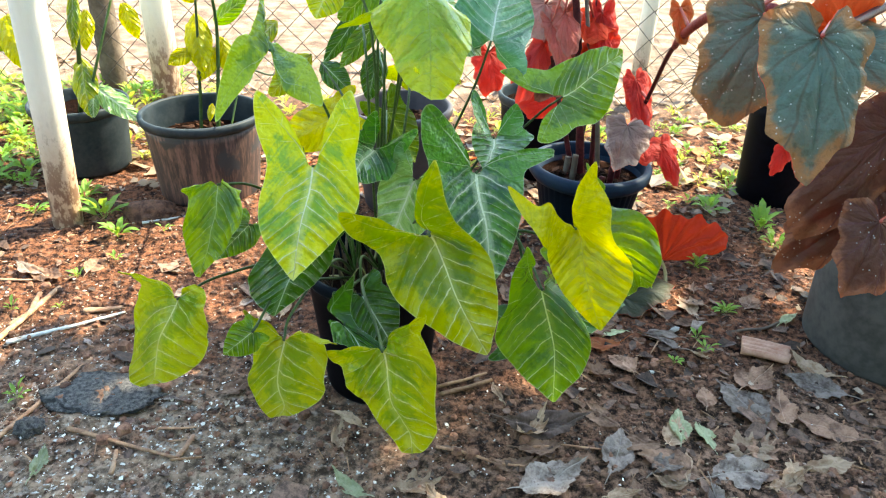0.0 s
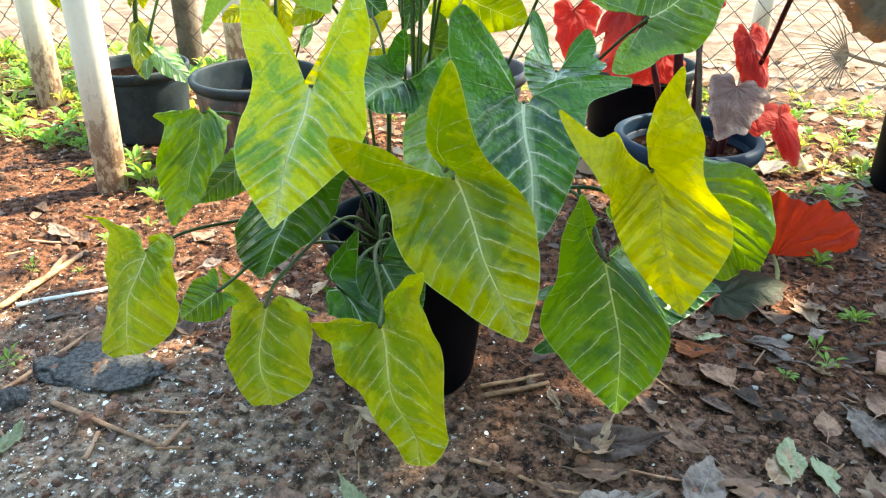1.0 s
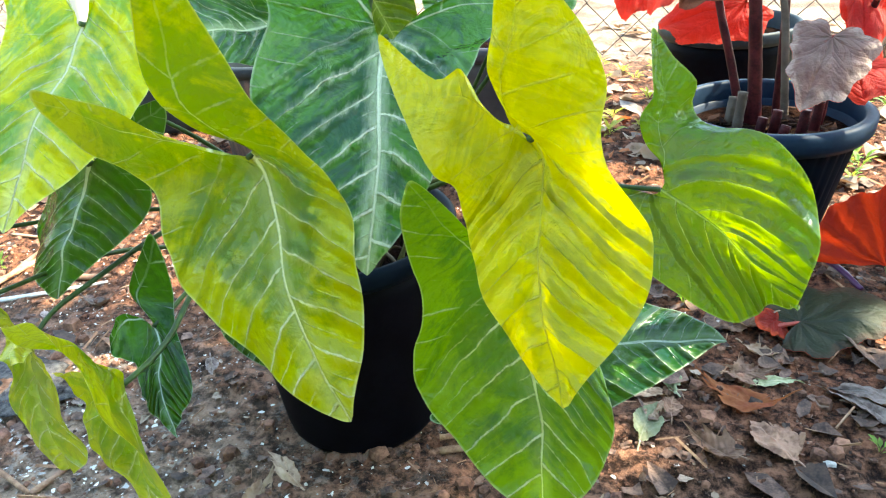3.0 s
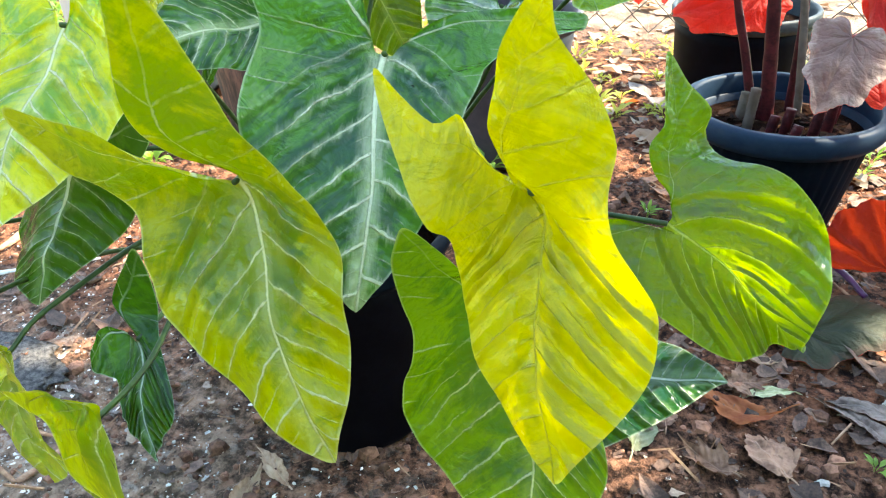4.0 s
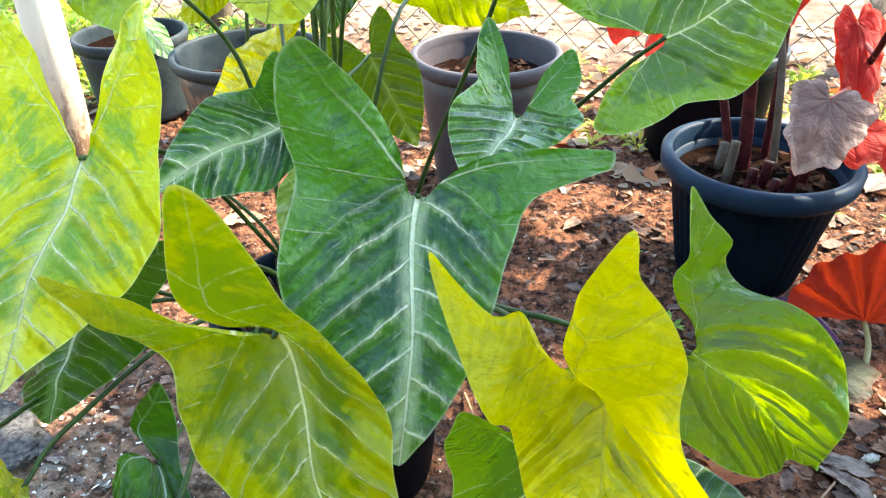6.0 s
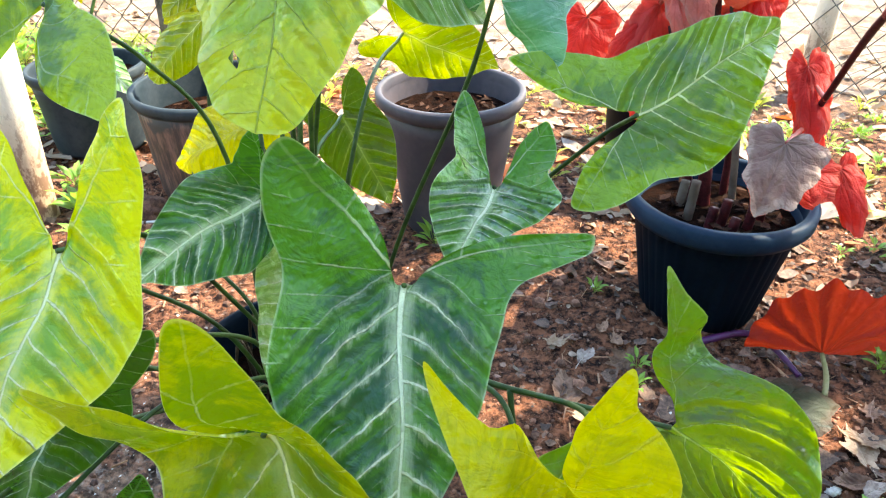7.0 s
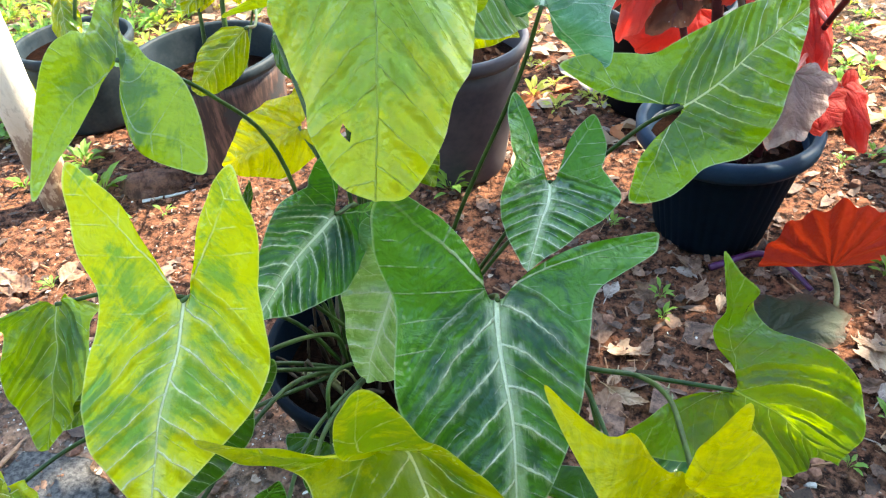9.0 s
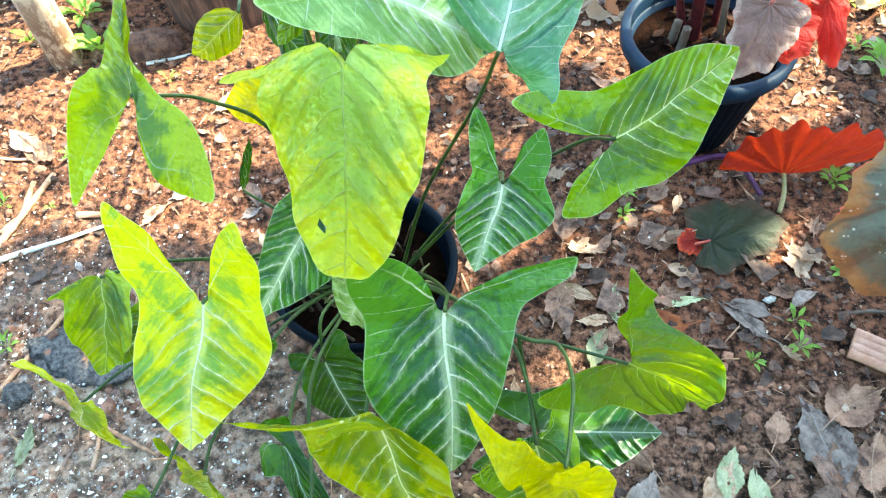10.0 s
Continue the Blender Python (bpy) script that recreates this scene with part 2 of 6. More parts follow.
def begonia_material(name, base, edge, speck, vein, through, glow):
    """Angel-wing leaf: veins that fan from the stalk, side veins, white specks, a browned margin."""
    k = Nodes(name)
    uv = k.n("Separate" + "XYZ")
    first = k.n("UVMap")
    first.uv_map = "UVMap"
    k.put(uv, "Vector", first.outputs[0])
    hem = k.n("UVMap")
    hem.uv_map = "Margin"
    hem_x = k.n("Separate" + "XYZ")
    k.put(hem_x, "Vector", hem.outputs[0])
    place = k.where()
    ang = k.m("ADD", k.m("ARCTAN2", uv.outputs[0], uv.outputs[1]), k.m("MULTIPLY", k.m("SUBTRACT", k.noise(place, 14.0, 2.0), 0.5), 0.35))
    ray = k.m("ABSOLUTE", k.m("SUBTRACT", k.m("FRACT", k.m("ADD", k.m("MULTIPLY", ang, 1.4324), 0.0)), 0.5))
    reach = k.m("SQRT", k.m("ADD", k.m("MULTIPLY", uv.outputs[0], uv.outputs[0]), k.m("MULTIPLY", uv.outputs[1], uv.outputs[1])))
    line = k.smooth(k.m("MULTIPLY", ray, reach), 0.030, 0.004)
    rung = k.m("ABSOLUTE", k.m("SUBTRACT", k.m("FRACT", k.m("MULTIPLY", k.m("ADD", k.m("SUBTRACT", reach, k.m("MULTIPLY", ray, 0.55)), k.m("MULTIPLY", k.noise(place, 18.0, 3.0), 0.22)), 6.0)), 0.5))
    line = k.m("MAXIMUM", line, k.m("MULTIPLY", k.smooth(rung, 0.07, 0.0), 0.22))
    blot = k.smooth(k.m("ADD", k.m("MULTIPLY", k.noise(place, 34.0, 5.0, 0.65), 0.75), k.m("MULTIPLY", k.smooth(hem_x.outputs[0], 0.62, 1.0), 0.30)), 0.43, 0.66)
    color = k.mix(blot, base, edge)
    color = k.mix(k.m("MULTIPLY", k.smooth(k.noise(place, 110.0, 4.0, 0.7), 0.5, 0.7), 0.5), color, tuple(c * 0.45 for c in base))
    dots = k.n("TexVoronoi", Scale=150.0)
    k.put(dots, "Vector", place)
    dot = k.m("MULTIPLY", k.smooth(dots.outputs["Distance"], 0.20, 0.10), k.smooth(k.noise(place, 30.0, 1.0), 0.48, 0.56))
    color = k.mix(k.m("MULTIPLY", line, 0.8), color, vein)
    color = k.mix(k.m("MULTIPLY", dot, 0.75 if speck else 0.0), color, (0.65, 0.62, 0.55))
    puff = k.m("ADD", k.smooth(ray, 0.0, 0.5), k.m("MULTIPLY", k.smooth(rung, 0.0, 0.3), 0.14))
    normal = k.bump(k.m("ADD", puff, k.m("MULTIPLY", k.noise(place, 70.0, 4.0, 0.65), 0.9)), 0.8, 0.005)
    return k.finish(color, k.m("ADD", 0.46, k.m("MULTIPLY", k.noise(place, 40.0, 2.0), 0.3)), 0.0, normal, 0.28, through, glow)


BEG_TOP = begonia_material("begonia_top", (0.070, 0.130, 0.098), (0.30, 0.150, 0.055), True, (0.055, 0.07, 0.045), 0.15, (0.45, 0.14, 0.05))
BEG_BROWN = begonia_material("begonia_brown", (0.095, 0.036, 0.021), (0.27, 0.100, 0.048), True, (0.08, 0.03, 0.03), 0.2, (0.5, 0.10, 0.04))
BEG_RED = begonia_material("begonia_red", (0.46, 0.030, 0.026), (0.56, 0.085, 0.055), False, (0.24, 0.010, 0.014), 0.55, (0.96, 0.15, 0.09))
BEG_FAN = begonia_material("begonia_fan", (0.26, 0.014, 0.010), (0.54, 0.085, 0.026), False, (0.11, 0.005, 0.006), 0.36, (0.92, 0.065, 0.015))
BEG_PINK = begonia_material("begonia_pink", (0.55, 0.16, 0.12), (0.48, 0.22, 0.16), False, (0.40, 0.06, 0.05), 0.45, (0.75, 0.14, 0.09))
BEG_ROSE = begonia_material("begonia_rose", (0.54, 0.075, 0.070), (0.60, 0.15, 0.11), False, (0.32, 0.03, 0.03), 0.58, (0.98, 0.24, 0.16))
# Brighter copy of BEG_RED: light from behind put into the colour
BEG_BACKLIT = begonia_material("begonia_backlit", (0.58, 0.045, 0.014), (0.64, 0.11, 0.035), False, (0.32, 0.014, 0.01), 0.6, (1.0, 0.17, 0.05))
BEG_DUST = begonia_material("begonia_dust", (0.42, 0.22, 0.17), (0.38, 0.25, 0.19), False, (0.30, 0.13, 0.11), 0.3, (0.55, 0.20, 0.14))
BEG_GREY = begonia_material("begonia_grey", (0.21, 0.125, 0.098), (0.40, 0.27, 0.21), False, (0.22, 0.13, 0.11), 0.2, (0.4, 0.12, 0.08))
# Orange of light shining through, put into the base colour
BEG_ORANGE = begonia_material("begonia_orange", (0.50, 0.16, 0.05), (0.30, 0.20, 0.08), True, (0.35, 0.06, 0.02), 0.45, (0.85, 0.25, 0.04))
BEG_DARK = begonia_material("begonia_dark", (0.022, 0.030, 0.012), (0.055, 0.034, 0.018), False, (0.02, 0.03, 0.02), 0.1, (0.2, 0.1, 0.04))


def dry_leaf_material(name, a, b, rib, through=0.12, glow=(0.35, 0.18, 0.08)):
    """Dried leaf: blotches, a rib and fine side veins, curled relief."""
    k = Nodes(name)
    first = k.n("UVMap")
    first.uv_map = "UVMap"
    uv = k.n("Separate" + "XYZ")
    k.put(uv, "Vector", first.outputs[0])
    place = k.where()
    u, v = k.m("ABSOLUTE", uv.outputs[0]), uv.outputs[1]
    side = k.m("ADD", k.m("SUBTRACT", v, k.m("MULTIPLY", u, 0.7)), k.m("MULTIPLY", k.noise(place, 60.0, 2.0), 0.05))
    fold = k.m("ABSOLUTE", k.m("SUBTRACT", k.m("FRACT", k.m("MULTIPLY", side, 8.0)), 0.5))
    line = k.m("MAXIMUM", k.smooth(u, 0.016, 0.004), k.m("MULTIPLY", k.smooth(fold, 0.07, 0.0), 0.22))
    blot = k.noise(place, 38.0, 5.0, 0.65)
    fine = k.noise(place, 260.0, 3.0)
    color = k.mix(k.smooth(k.m("ADD", k.m("MULTIPLY", blot, 0.75), k.m("MULTIPLY", fine, 0.25)), 0.36, 0.62), a, b)
    color = k.mix(k.m("MULTIPLY", line, 0.7), color, rib)
    color = k.mix(k.m("MULTIPLY", k.smooth(k.noise(place, 90.0, 3.0), 0.62, 0.72), 0.6), color, tuple(c * 0.35 for c in a))
    tone = k.n("HueSaturation", Hue=0.5, Saturation=1.0)
    k.put(tone, "Value", k.m("ADD", 0.75, k.m("MULTIPLY", k.rand(), 0.8)))
    k.put(tone, "Color", color)
    height = k.m("ADD", k.m("MULTIPLY", blot, 0.6), k.m("SUBTRACT", k.m("MULTIPLY", k.smooth(fold, 0.0, 0.5), 0.25), k.m("MULTIPLY", line, 0.3)))
    return k.finish(tone.outputs[0], 0.72, 0.0, k.bump(height, 0.5, 0.003), 0.3, through, glow)


def plain(name, a, b, scale, rough=0.6, bump_amount=0.3, bump_dist=0.002, specular=0.5, through=0.0, glow=None, vary=0.0, island=False):
    """Two-tone grain at a given scale, with relief."""
    k = Nodes(name)
    place = k.where()
    f = k.m("ADD", k.m("MULTIPLY", k.noise(place, scale, 5.0, 0.6), 0.7), k.m("MULTIPLY", k.noise(place, scale * 6.0, 3.0), 0.3))
    color = k.mix(k.smooth(f, 0.36, 0.64), a, b)
    if vary:
        tone = k.n("HueSaturation", Hue=0.5, Saturation=1.0)
        k.put(tone, "Value", k.m("ADD", 1.0 - vary, k.m("MULTIPLY", k.n("NewGeometry").outputs["Random Per Island"] if island else k.rand(), 2.0 * vary)))
        k.put(tone, "Color", color)
        color = tone.outputs[0]
    return k.finish(color, k.m("ADD", rough - 0.1, k.m("MULTIPLY", f, 0.2)), 0.0, k.bump(f, bump_amount, bump_dist), specular, through, glow)


STEM = plain("green_stem", (0.014, 0.040, 0.007), (0.050, 0.095, 0.018), 40.0, 0.45, specular=0.3, vary=0.2)
STEM_OLD = plain("old_stem", (0.20, 0.20, 0.06), (0.32, 0.26, 0.12), 60.0, 0.5)
ROOT = plain("dry_root", (0.035, 0.020, 0.014), (0.11, 0.065, 0.04), 60.0, 0.8, 0.6, specular=0.2)
CANE = plain("begonia_cane", (0.030, 0.004, 0.006), (0.090, 0.014, 0.016), 60.0, 0.5, 0.5, specular=0.2)
CANE_RED = plain("begonia_petiole", (0.36, 0.04, 0.03), (0.45, 0.10, 0.06), 40.0, 0.45)
HAIRY_RED = plain("hairy_red_stalk", (0.16, 0.010, 0.010), (0.34, 0.040, 0.028), 160.0, 0.55, 0.9, 0.004)
BLACK_POT = plain("black_plastic", (0.0018, 0.0018, 0.0032), (0.0035, 0.0035, 0.006), 30.0, 0.5, 0.15, specular=0.04)
GREY_POT = plain("dusty_grey_plastic", (0.024, 0.021, 0.030), (0.054, 0.042, 0.050), 14.0, 0.6, 0.2)
SLATE_POT = plain("slate_plastic", (0.012, 0.020, 0.026), (0.028, 0.037, 0.044), 20.0, 0.55, 0.15, specular=0.2)
BLUE_POT = plain("blue_plastic", (0.0012, 0.0045, 0.010), (0.0028, 0.0075, 0.014), 24.0, 0.5, 0.12, specular=0.05)
BLUE_RIM = plain("faded_blue_plastic", (0.004, 0.016, 0.036), (0.009, 0.025, 0.048), 24.0, 0.55, 0.12, specular=0.14)
BAG = plain("grow_bag", (0.030, 0.031, 0.033), (0.085, 0.083, 0.080), 12.0, 0.6, 0.5, 0.004)
# Potting soil with the shade of rim and plants put into its colour
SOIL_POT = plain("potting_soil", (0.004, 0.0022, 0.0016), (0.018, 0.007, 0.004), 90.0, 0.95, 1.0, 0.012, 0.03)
BARK = plain("bark", (0.09, 0.065, 0.05), (0.17, 0.13, 0.10), 12.0, 0.9, 0.8, 0.01, 0.2)
WOOD_STICK = plain("dry_stick", (0.25, 0.115, 0.06), (0.48, 0.27, 0.15), 90.0, 0.8, 0.6, vary=0.3)
WHITE_STICK = plain("bleached_stick", (0.42, 0.40, 0.37), (0.72, 0.70, 0.66), 30.0, 0.7, 0.5)
GREY_STONE = plain("grey_stone", (0.050, 0.047, 0.050), (0.20, 0.185, 0.175), 150.0, 0.95, 1.0, 0.012, 0.2)
BRICK = plain("terracotta", (0.42, 0.20, 0.13), (0.55, 0.32, 0.23), 40.0, 0.85, 0.6)
SPLINT = plain("split_wood", (0.28, 0.135, 0.075), (0.45, 0.27, 0.17), 60.0, 0.8, 0.8)
DRY = dry_leaf_material("dry_leaf_brown", (0.10, 0.050, 0.033), (0.31, 0.175, 0.115), (0.36, 0.23, 0.16))
DRY_GREY = dry_leaf_material("dry_leaf_grey", (0.090, 0.064, 0.054), (0.34, 0.265, 0.225), (0.40, 0.33, 0.28))
DRY_DARK = dry_leaf_material("dry_leaf_dark", (0.035, 0.022, 0.018), (0.15, 0.10, 0.085), (0.16, 0.12, 0.10))
DRY_TAN = dry_leaf_material("dry_leaf_tan", (0.24, 0.135, 0.08), (0.46, 0.32, 0.22), (0.52, 0.38, 0.26), 0.15, (0.5, 0.3, 0.18))
DRY_PALE = dry_leaf_material("pale_green_leaf", (0.22, 0.25, 0.13), (0.42, 0.42, 0.26), (0.5, 0.5, 0.34), 0.15, (0.45, 0.5, 0.2))
RUST = dry_leaf_material("rusty_leaf", (0.24, 0.055, 0.02), (0.42, 0.14, 0.05), (0.5, 0.22, 0.1), 0.3, (0.6, 0.15, 0.04))
PURPLE = plain("purple_stem", (0.045, 0.006, 0.045), (0.09, 0.014, 0.085), 40.0, 0.4)
CHIP = plain("lime_chip", (0.54, 0.49, 0.43), (0.84, 0.79, 0.71), 60.0, 0.9, vary=0.45, island=True)
PEBBLE = plain("soil_clod", (0.07, 0.028, 0.017), (0.27, 0.130, 0.080), 50.0, 0.95, 0.8, vary=0.6, island=True)
WEED = plain("weed_leaf", (0.10, 0.24, 0.04), (0.20, 0.36, 0.07), 60.0, 0.5, 0.3, 0.002, 0.4, 0.4, (0.40, 0.60, 0.06), 0.25)
WEED_YELLOW = plain("yellow_weed_leaf", (0.22, 0.31, 0.05), (0.42, 0.44, 0.10), 50.0, 0.5, 0.3, 0.002, 0.4, 0.45, (0.7, 0.7, 0.08), 0.25)
WIRE = plain("fence_wire", (0.04, 0.032, 0.028), (0.09, 0.075, 0.065), 80.0, 0.6, 0.4)
CANOPY = plain("canopy_leaf", (0.05, 0.11, 0.02), (0.09, 0.16, 0.03), 8.0, 0.5, 0.3, 0.002, 0.4, 0.3, (0.2, 0.35, 0.03))
FROND = plain("dry_frond", (0.20, 0.15, 0.11), (0.34, 0.27, 0.20), 40.0, 0.7)


def brown_pot_material():
    k = Nodes("stained_brown_plastic")
    place = k.where()
    streak = k.noise(k.scaled(place, 55.0, 55.0, 6.0), 1.0, 6.0, 0.72)
    worn = k.noise(place, 9.0, 4.0)
    z = k.n("Separate" + "XYZ")
    k.put(z, "Vector", place)
    body = k.smooth(z.outputs[2], 0.20, 0.185)
    color = k.mix(k.smooth(streak, 0.42, 0.62), (0.040, 0.026, 0.026), (0.17, 0.095, 0.075))
    color = k.mix(k.smooth(worn, 0.57, 0.63), color, (0.035, 0.035, 0.04))
    color = k.mix(body, (0.045, 0.05, 0.06), color)
    return k.finish(color, 0.6, 0.0, k.bump(streak, 0.3, 0.002), 0.4)


BROWN_POT = brown_pot_material()


def post_material():
    k = Nodes("whitewashed_post")
    place = k.where()
    z = k.n("Separate" + "XYZ")
    k.put(z, "Vector", place)
    spots = k.noise(k.scaled(place, 60.0, 60.0, 30.0), 1.0, 4.0, 0.7)
    splash = k.smooth(k.m("ADD", z.outputs[2], k.m("MULTIPLY", spots, 0.16)), 0.46, 0.15)
    flake = k.smooth(k.m("ADD", spots, k.m("MULTIPLY", splash, 0.12)), 0.56, 0.68)
    color = k.mix(splash, (0.82, 0.75, 0.63), (0.46, 0.32, 0.22))
    color = k.mix(k.m("MULTIPLY", flake, splash), color, (0.20, 0.11, 0.07))
    grain = k.noise(k.scaled(place, 30.0, 30.0, 3.0), 1.0, 4.0)
    return k.finish(color, 0.75, 0.0, k.bump(k.m("ADD", grain, spots), 0.4, 0.003), 0.3)


POST = post_material()


def soil_material():
    k = Nodes("garden_soil")
    place = k.where()
    p = k.n("Separate" + "XYZ")
    k.put(p, "Vector", place)
    big = k.noise(place, 1.7, 3.0)
    clod = k.noise(place, 55.0, 7.0, 0.72)
    fine = k.noise(place, 190.0, 4.0, 0.7)
    red = k.mix(k.smooth(clod, 0.38, 0.66), (0.012, 0.004, 0.0025), (0.30, 0.120, 0.064))
    # Paler dry soil in front, also lightened for the brighter sky light there
    front_soil = k.mix(k.smooth(clod, 0.40, 0.66), (0.022, 0.011, 0.007), (0.42, 0.235, 0.155))
    depth = k.smooth(k.m("ADD", p.outputs[1], k.m("ADD", k.m("MULTIPLY", p.outputs[0], -0.15), k.m("MULTIPLY", k.m("SUBTRACT", big, 0.5), 0.8))), 0.70, 1.15)
    color = k.mix(depth, front_soil, red)
    sand = k.smooth(k.m("ADD", p.outputs[1], k.m("MULTIPLY", k.m("SUBTRACT", big, 0.5), 0.5)), 2.3, 2.9)
    color = k.mix(sand, color, k.mix(k.smooth(k.noise(place, 9.0, 5.0), 0.35, 0.65), (0.14, 0.09, 0.065), (0.33, 0.235, 0.175)))
    color = k.mix(k.m("MULTIPLY", k.smooth(fine, 0.58, 0.72), 0.6), color, (0.36, 0.22, 0.16))
    # spilled lime, thickest by the stepping side of the bed
    spill = k.m("MULTIPLY", k.smooth(p.outputs[0], 0.25, -0.38), k.smooth(p.outputs[1], 1.25, 0.8))
    spill = k.m("MULTIPLY", spill, k.m("MULTIPLY", k.smooth(k.m("ADD", p.outputs[0], k.m("MULTIPLY", big, 0.8)), -1.3, -0.7), k.smooth(k.m("ADD", p.outputs[1], k.m("MULTIPLY", big, 0.6)), 0.2, 0.7)))
    spread = k.smooth(k.m("ADD", k.noise(place, 60.0, 5.0, 0.7), k.m("MULTIPLY", k.noise(place, 7.0, 2.0), 0.25)), 0.66, 0.76)
    color = k.mix(k.m("MULTIPLY", spread, k.m("MULTIPLY", spill, 0.40)), color, (0.72, 0.68, 0.62))
    # Pale lime dust; its colour also carries the diffuse light at front left
    lit_dust = k.smooth(k.noise(place, 9.0, 8.0, 0.75), 0.36, 0.60)
    color = k.mix(k.m("MULTIPLY", k.m("MULTIPLY", lit_dust, spill), 0.62), color, k.mix(k.smooth(clod, 0.36, 0.62), (0.22, 0.145, 0.098), (0.62, 0.46, 0.33)))
    relief = k.m("ADD", clod, k.m("MULTIPLY", fine, 0.35))
    return k.finish(color, 0.95, 0.0, k.bump(relief, 1.0, 0.012), 0.2)


SOIL = soil_material()


# ---- building helpers ----
def mesh_of(bm, name, materials, smooth=True):
    me = bpy.data.meshes.new(name)
    bm.to_mesh(me)
    bm.free()
    for mat in materials if isinstance(materials, (list, tuple)) else [materials]:
        me.materials.append(mat)
    if smooth:
        me.polygons.foreach_set("use_smooth", [True] * len(me.polygons))
    return me


def part(name, bm, material, parent, label="", smooth=True):
    ob = new(name, mesh_of(bm, name, material, smooth))
    ob.parent = parent
    if parent is not None:
        ob.matrix_parent_inverse = Matrix.Translation(-root_place(parent))
    return tagged(ob, label)


PLACES = {}


def root_place(ob):
    return PLACES.get(ob.name, Vector((0, 0, 0)))


def thing(name, label, category, at=(0, 0, 0), group="", kind=""):
    """An Empty at the base of a thing; its parts are given in world places."""
    ob = new(name)
    ob.empty_display_size = 0.05
    ob.location = at
    PLACES[ob.name] = Vector(at)
    return tagged(ob, label, category, group, kind)


def lathe(bm, rings, sides=40, wobble=0.0, seed=0, at=(0, 0, 0), ribs=0, rib=0.0, close=True):
    """Rings of (radius, height) round the z axis, joined up."""
    rnd = random.Random(seed)
    ph = [rnd.uniform(0, 6.28) for _ in range(4)]
    loops = []
    for r, z in rings:
        loop = []
        for i in range(sides):
            a = 2 * math.pi * i / sides
            rr = r * (1 + wobble * (math.sin(2 * a + ph[0]) + 0.6 * math.sin(3 * a + ph[1] + z * 9) + 0.3 * math.sin(5 * a + ph[2])))
            if ribs:
                rr += rib * math.cos(a * ribs)
            loop.append(bm.verts.new((at[0] + rr * math.cos(a), at[1] + rr * math.sin(a), at[2] + z)))
        loops.append(loop)
    for a, b in zip(loops, loops[1:]):
        for i in range(sides):
            bm.faces.new((a[i], a[(i + 1) % sides], b[(i + 1) % sides], b[i]))
    if close:
        bm.faces.new(list(reversed(loops[0])))
    return loops


def spline(points, steps=8):
    """Catmull-Rom through the points."""
    pts = [Vector(p) for p in points]
    pts = [pts[0] * 2 - pts[1]] + pts + [pts[-1] * 2 - pts[-2]]
    out = []
    for a, b, c, d in zip(pts, pts[1:], pts[2:], pts[3:]):
        for i in range(steps):
            t = i / steps
            out.append(0.5 * (2 * b + (c - a) * t + (2 * a - 5 * b + 4 * c - d) * t * t + (3 * b - 3 * c + d - a) * t ** 3))
    out.append(pts[-2])
    return out


def tube(bm, points, r0, r1, sides=8, steps=8, knots=0.0, seed=0):
    """A tapered round tube along a smooth line."""
    line = spline(points, steps)
    rnd = random.Random(seed)
    n = len(line)
    prev = None
    side = None
    for i, p in enumerate(line):
        d = (line[min(i + 1, n - 1)] - line[max(i - 1, 0)]).normalized()
        if side is None:
            side = d.orthogonal().normalized()
        side = (side - d * side.dot(d)).normalized()
        up = d.cross(side)
        r = r0 + (r1 - r0) * i / (n - 1)
        r *= 1 + knots * rnd.uniform(-1, 1)
        loop = [bm.verts.new(p + (side * math.cos(2 * math.pi * j / sides) + up * math.sin(2 * math.pi * j / sides)) * r) for j in range(sides)]
        if prev:
            for j in range(sides):
                bm.faces.new((prev[j], prev[(j + 1) % sides], loop[(j + 1) % sides], loop[j]))
        else:
            bm.faces.new(list(reversed(loop)))
        prev = loop
    bm.faces.new(prev)
    return bm


# ---- leaves ----
ARROW = [(0.0, 0.0), (0.03, -0.012), (0.05, -0.06), (0.08, -0.15), (0.125, -0.29), (0.20, -0.44), (0.29, -0.555), (0.385, -0.63), (0.435, -0.52), (0.445, -0.37), (0.42, -0.20),
         (0.395, -0.07), (0.425, 0.06), (0.46, 0.18), (0.465, 0.30), (0.435, 0.44), (0.36, 0.59), (0.25, 0.75), (0.12, 0.89), (0.04, 0.97), (0.0, 1.0)]
BLUNT = ARROW[:-4] + [(0.31, 0.74), (0.225, 0.88), (0.115, 0.97), (0.0, 1.0)]
LANCE = [(0.0, 0.0), (0.10, 0.03), (0.27, 0.12), (0.40, 0.26), (0.46, 0.42), (0.43, 0.58), (0.33, 0.74), (0.17, 0.90), (0.0, 1.0)]


def outline(half, steps=6):
    """A closed leaf outline from its right half, counted from the stalk round to the stalk."""
    right = [(p.x, p.y) for p in spline([(x, y, 0) for x, y in half], steps)]
    return right + [(-x, y) for x, y in reversed(right[1:-1])]


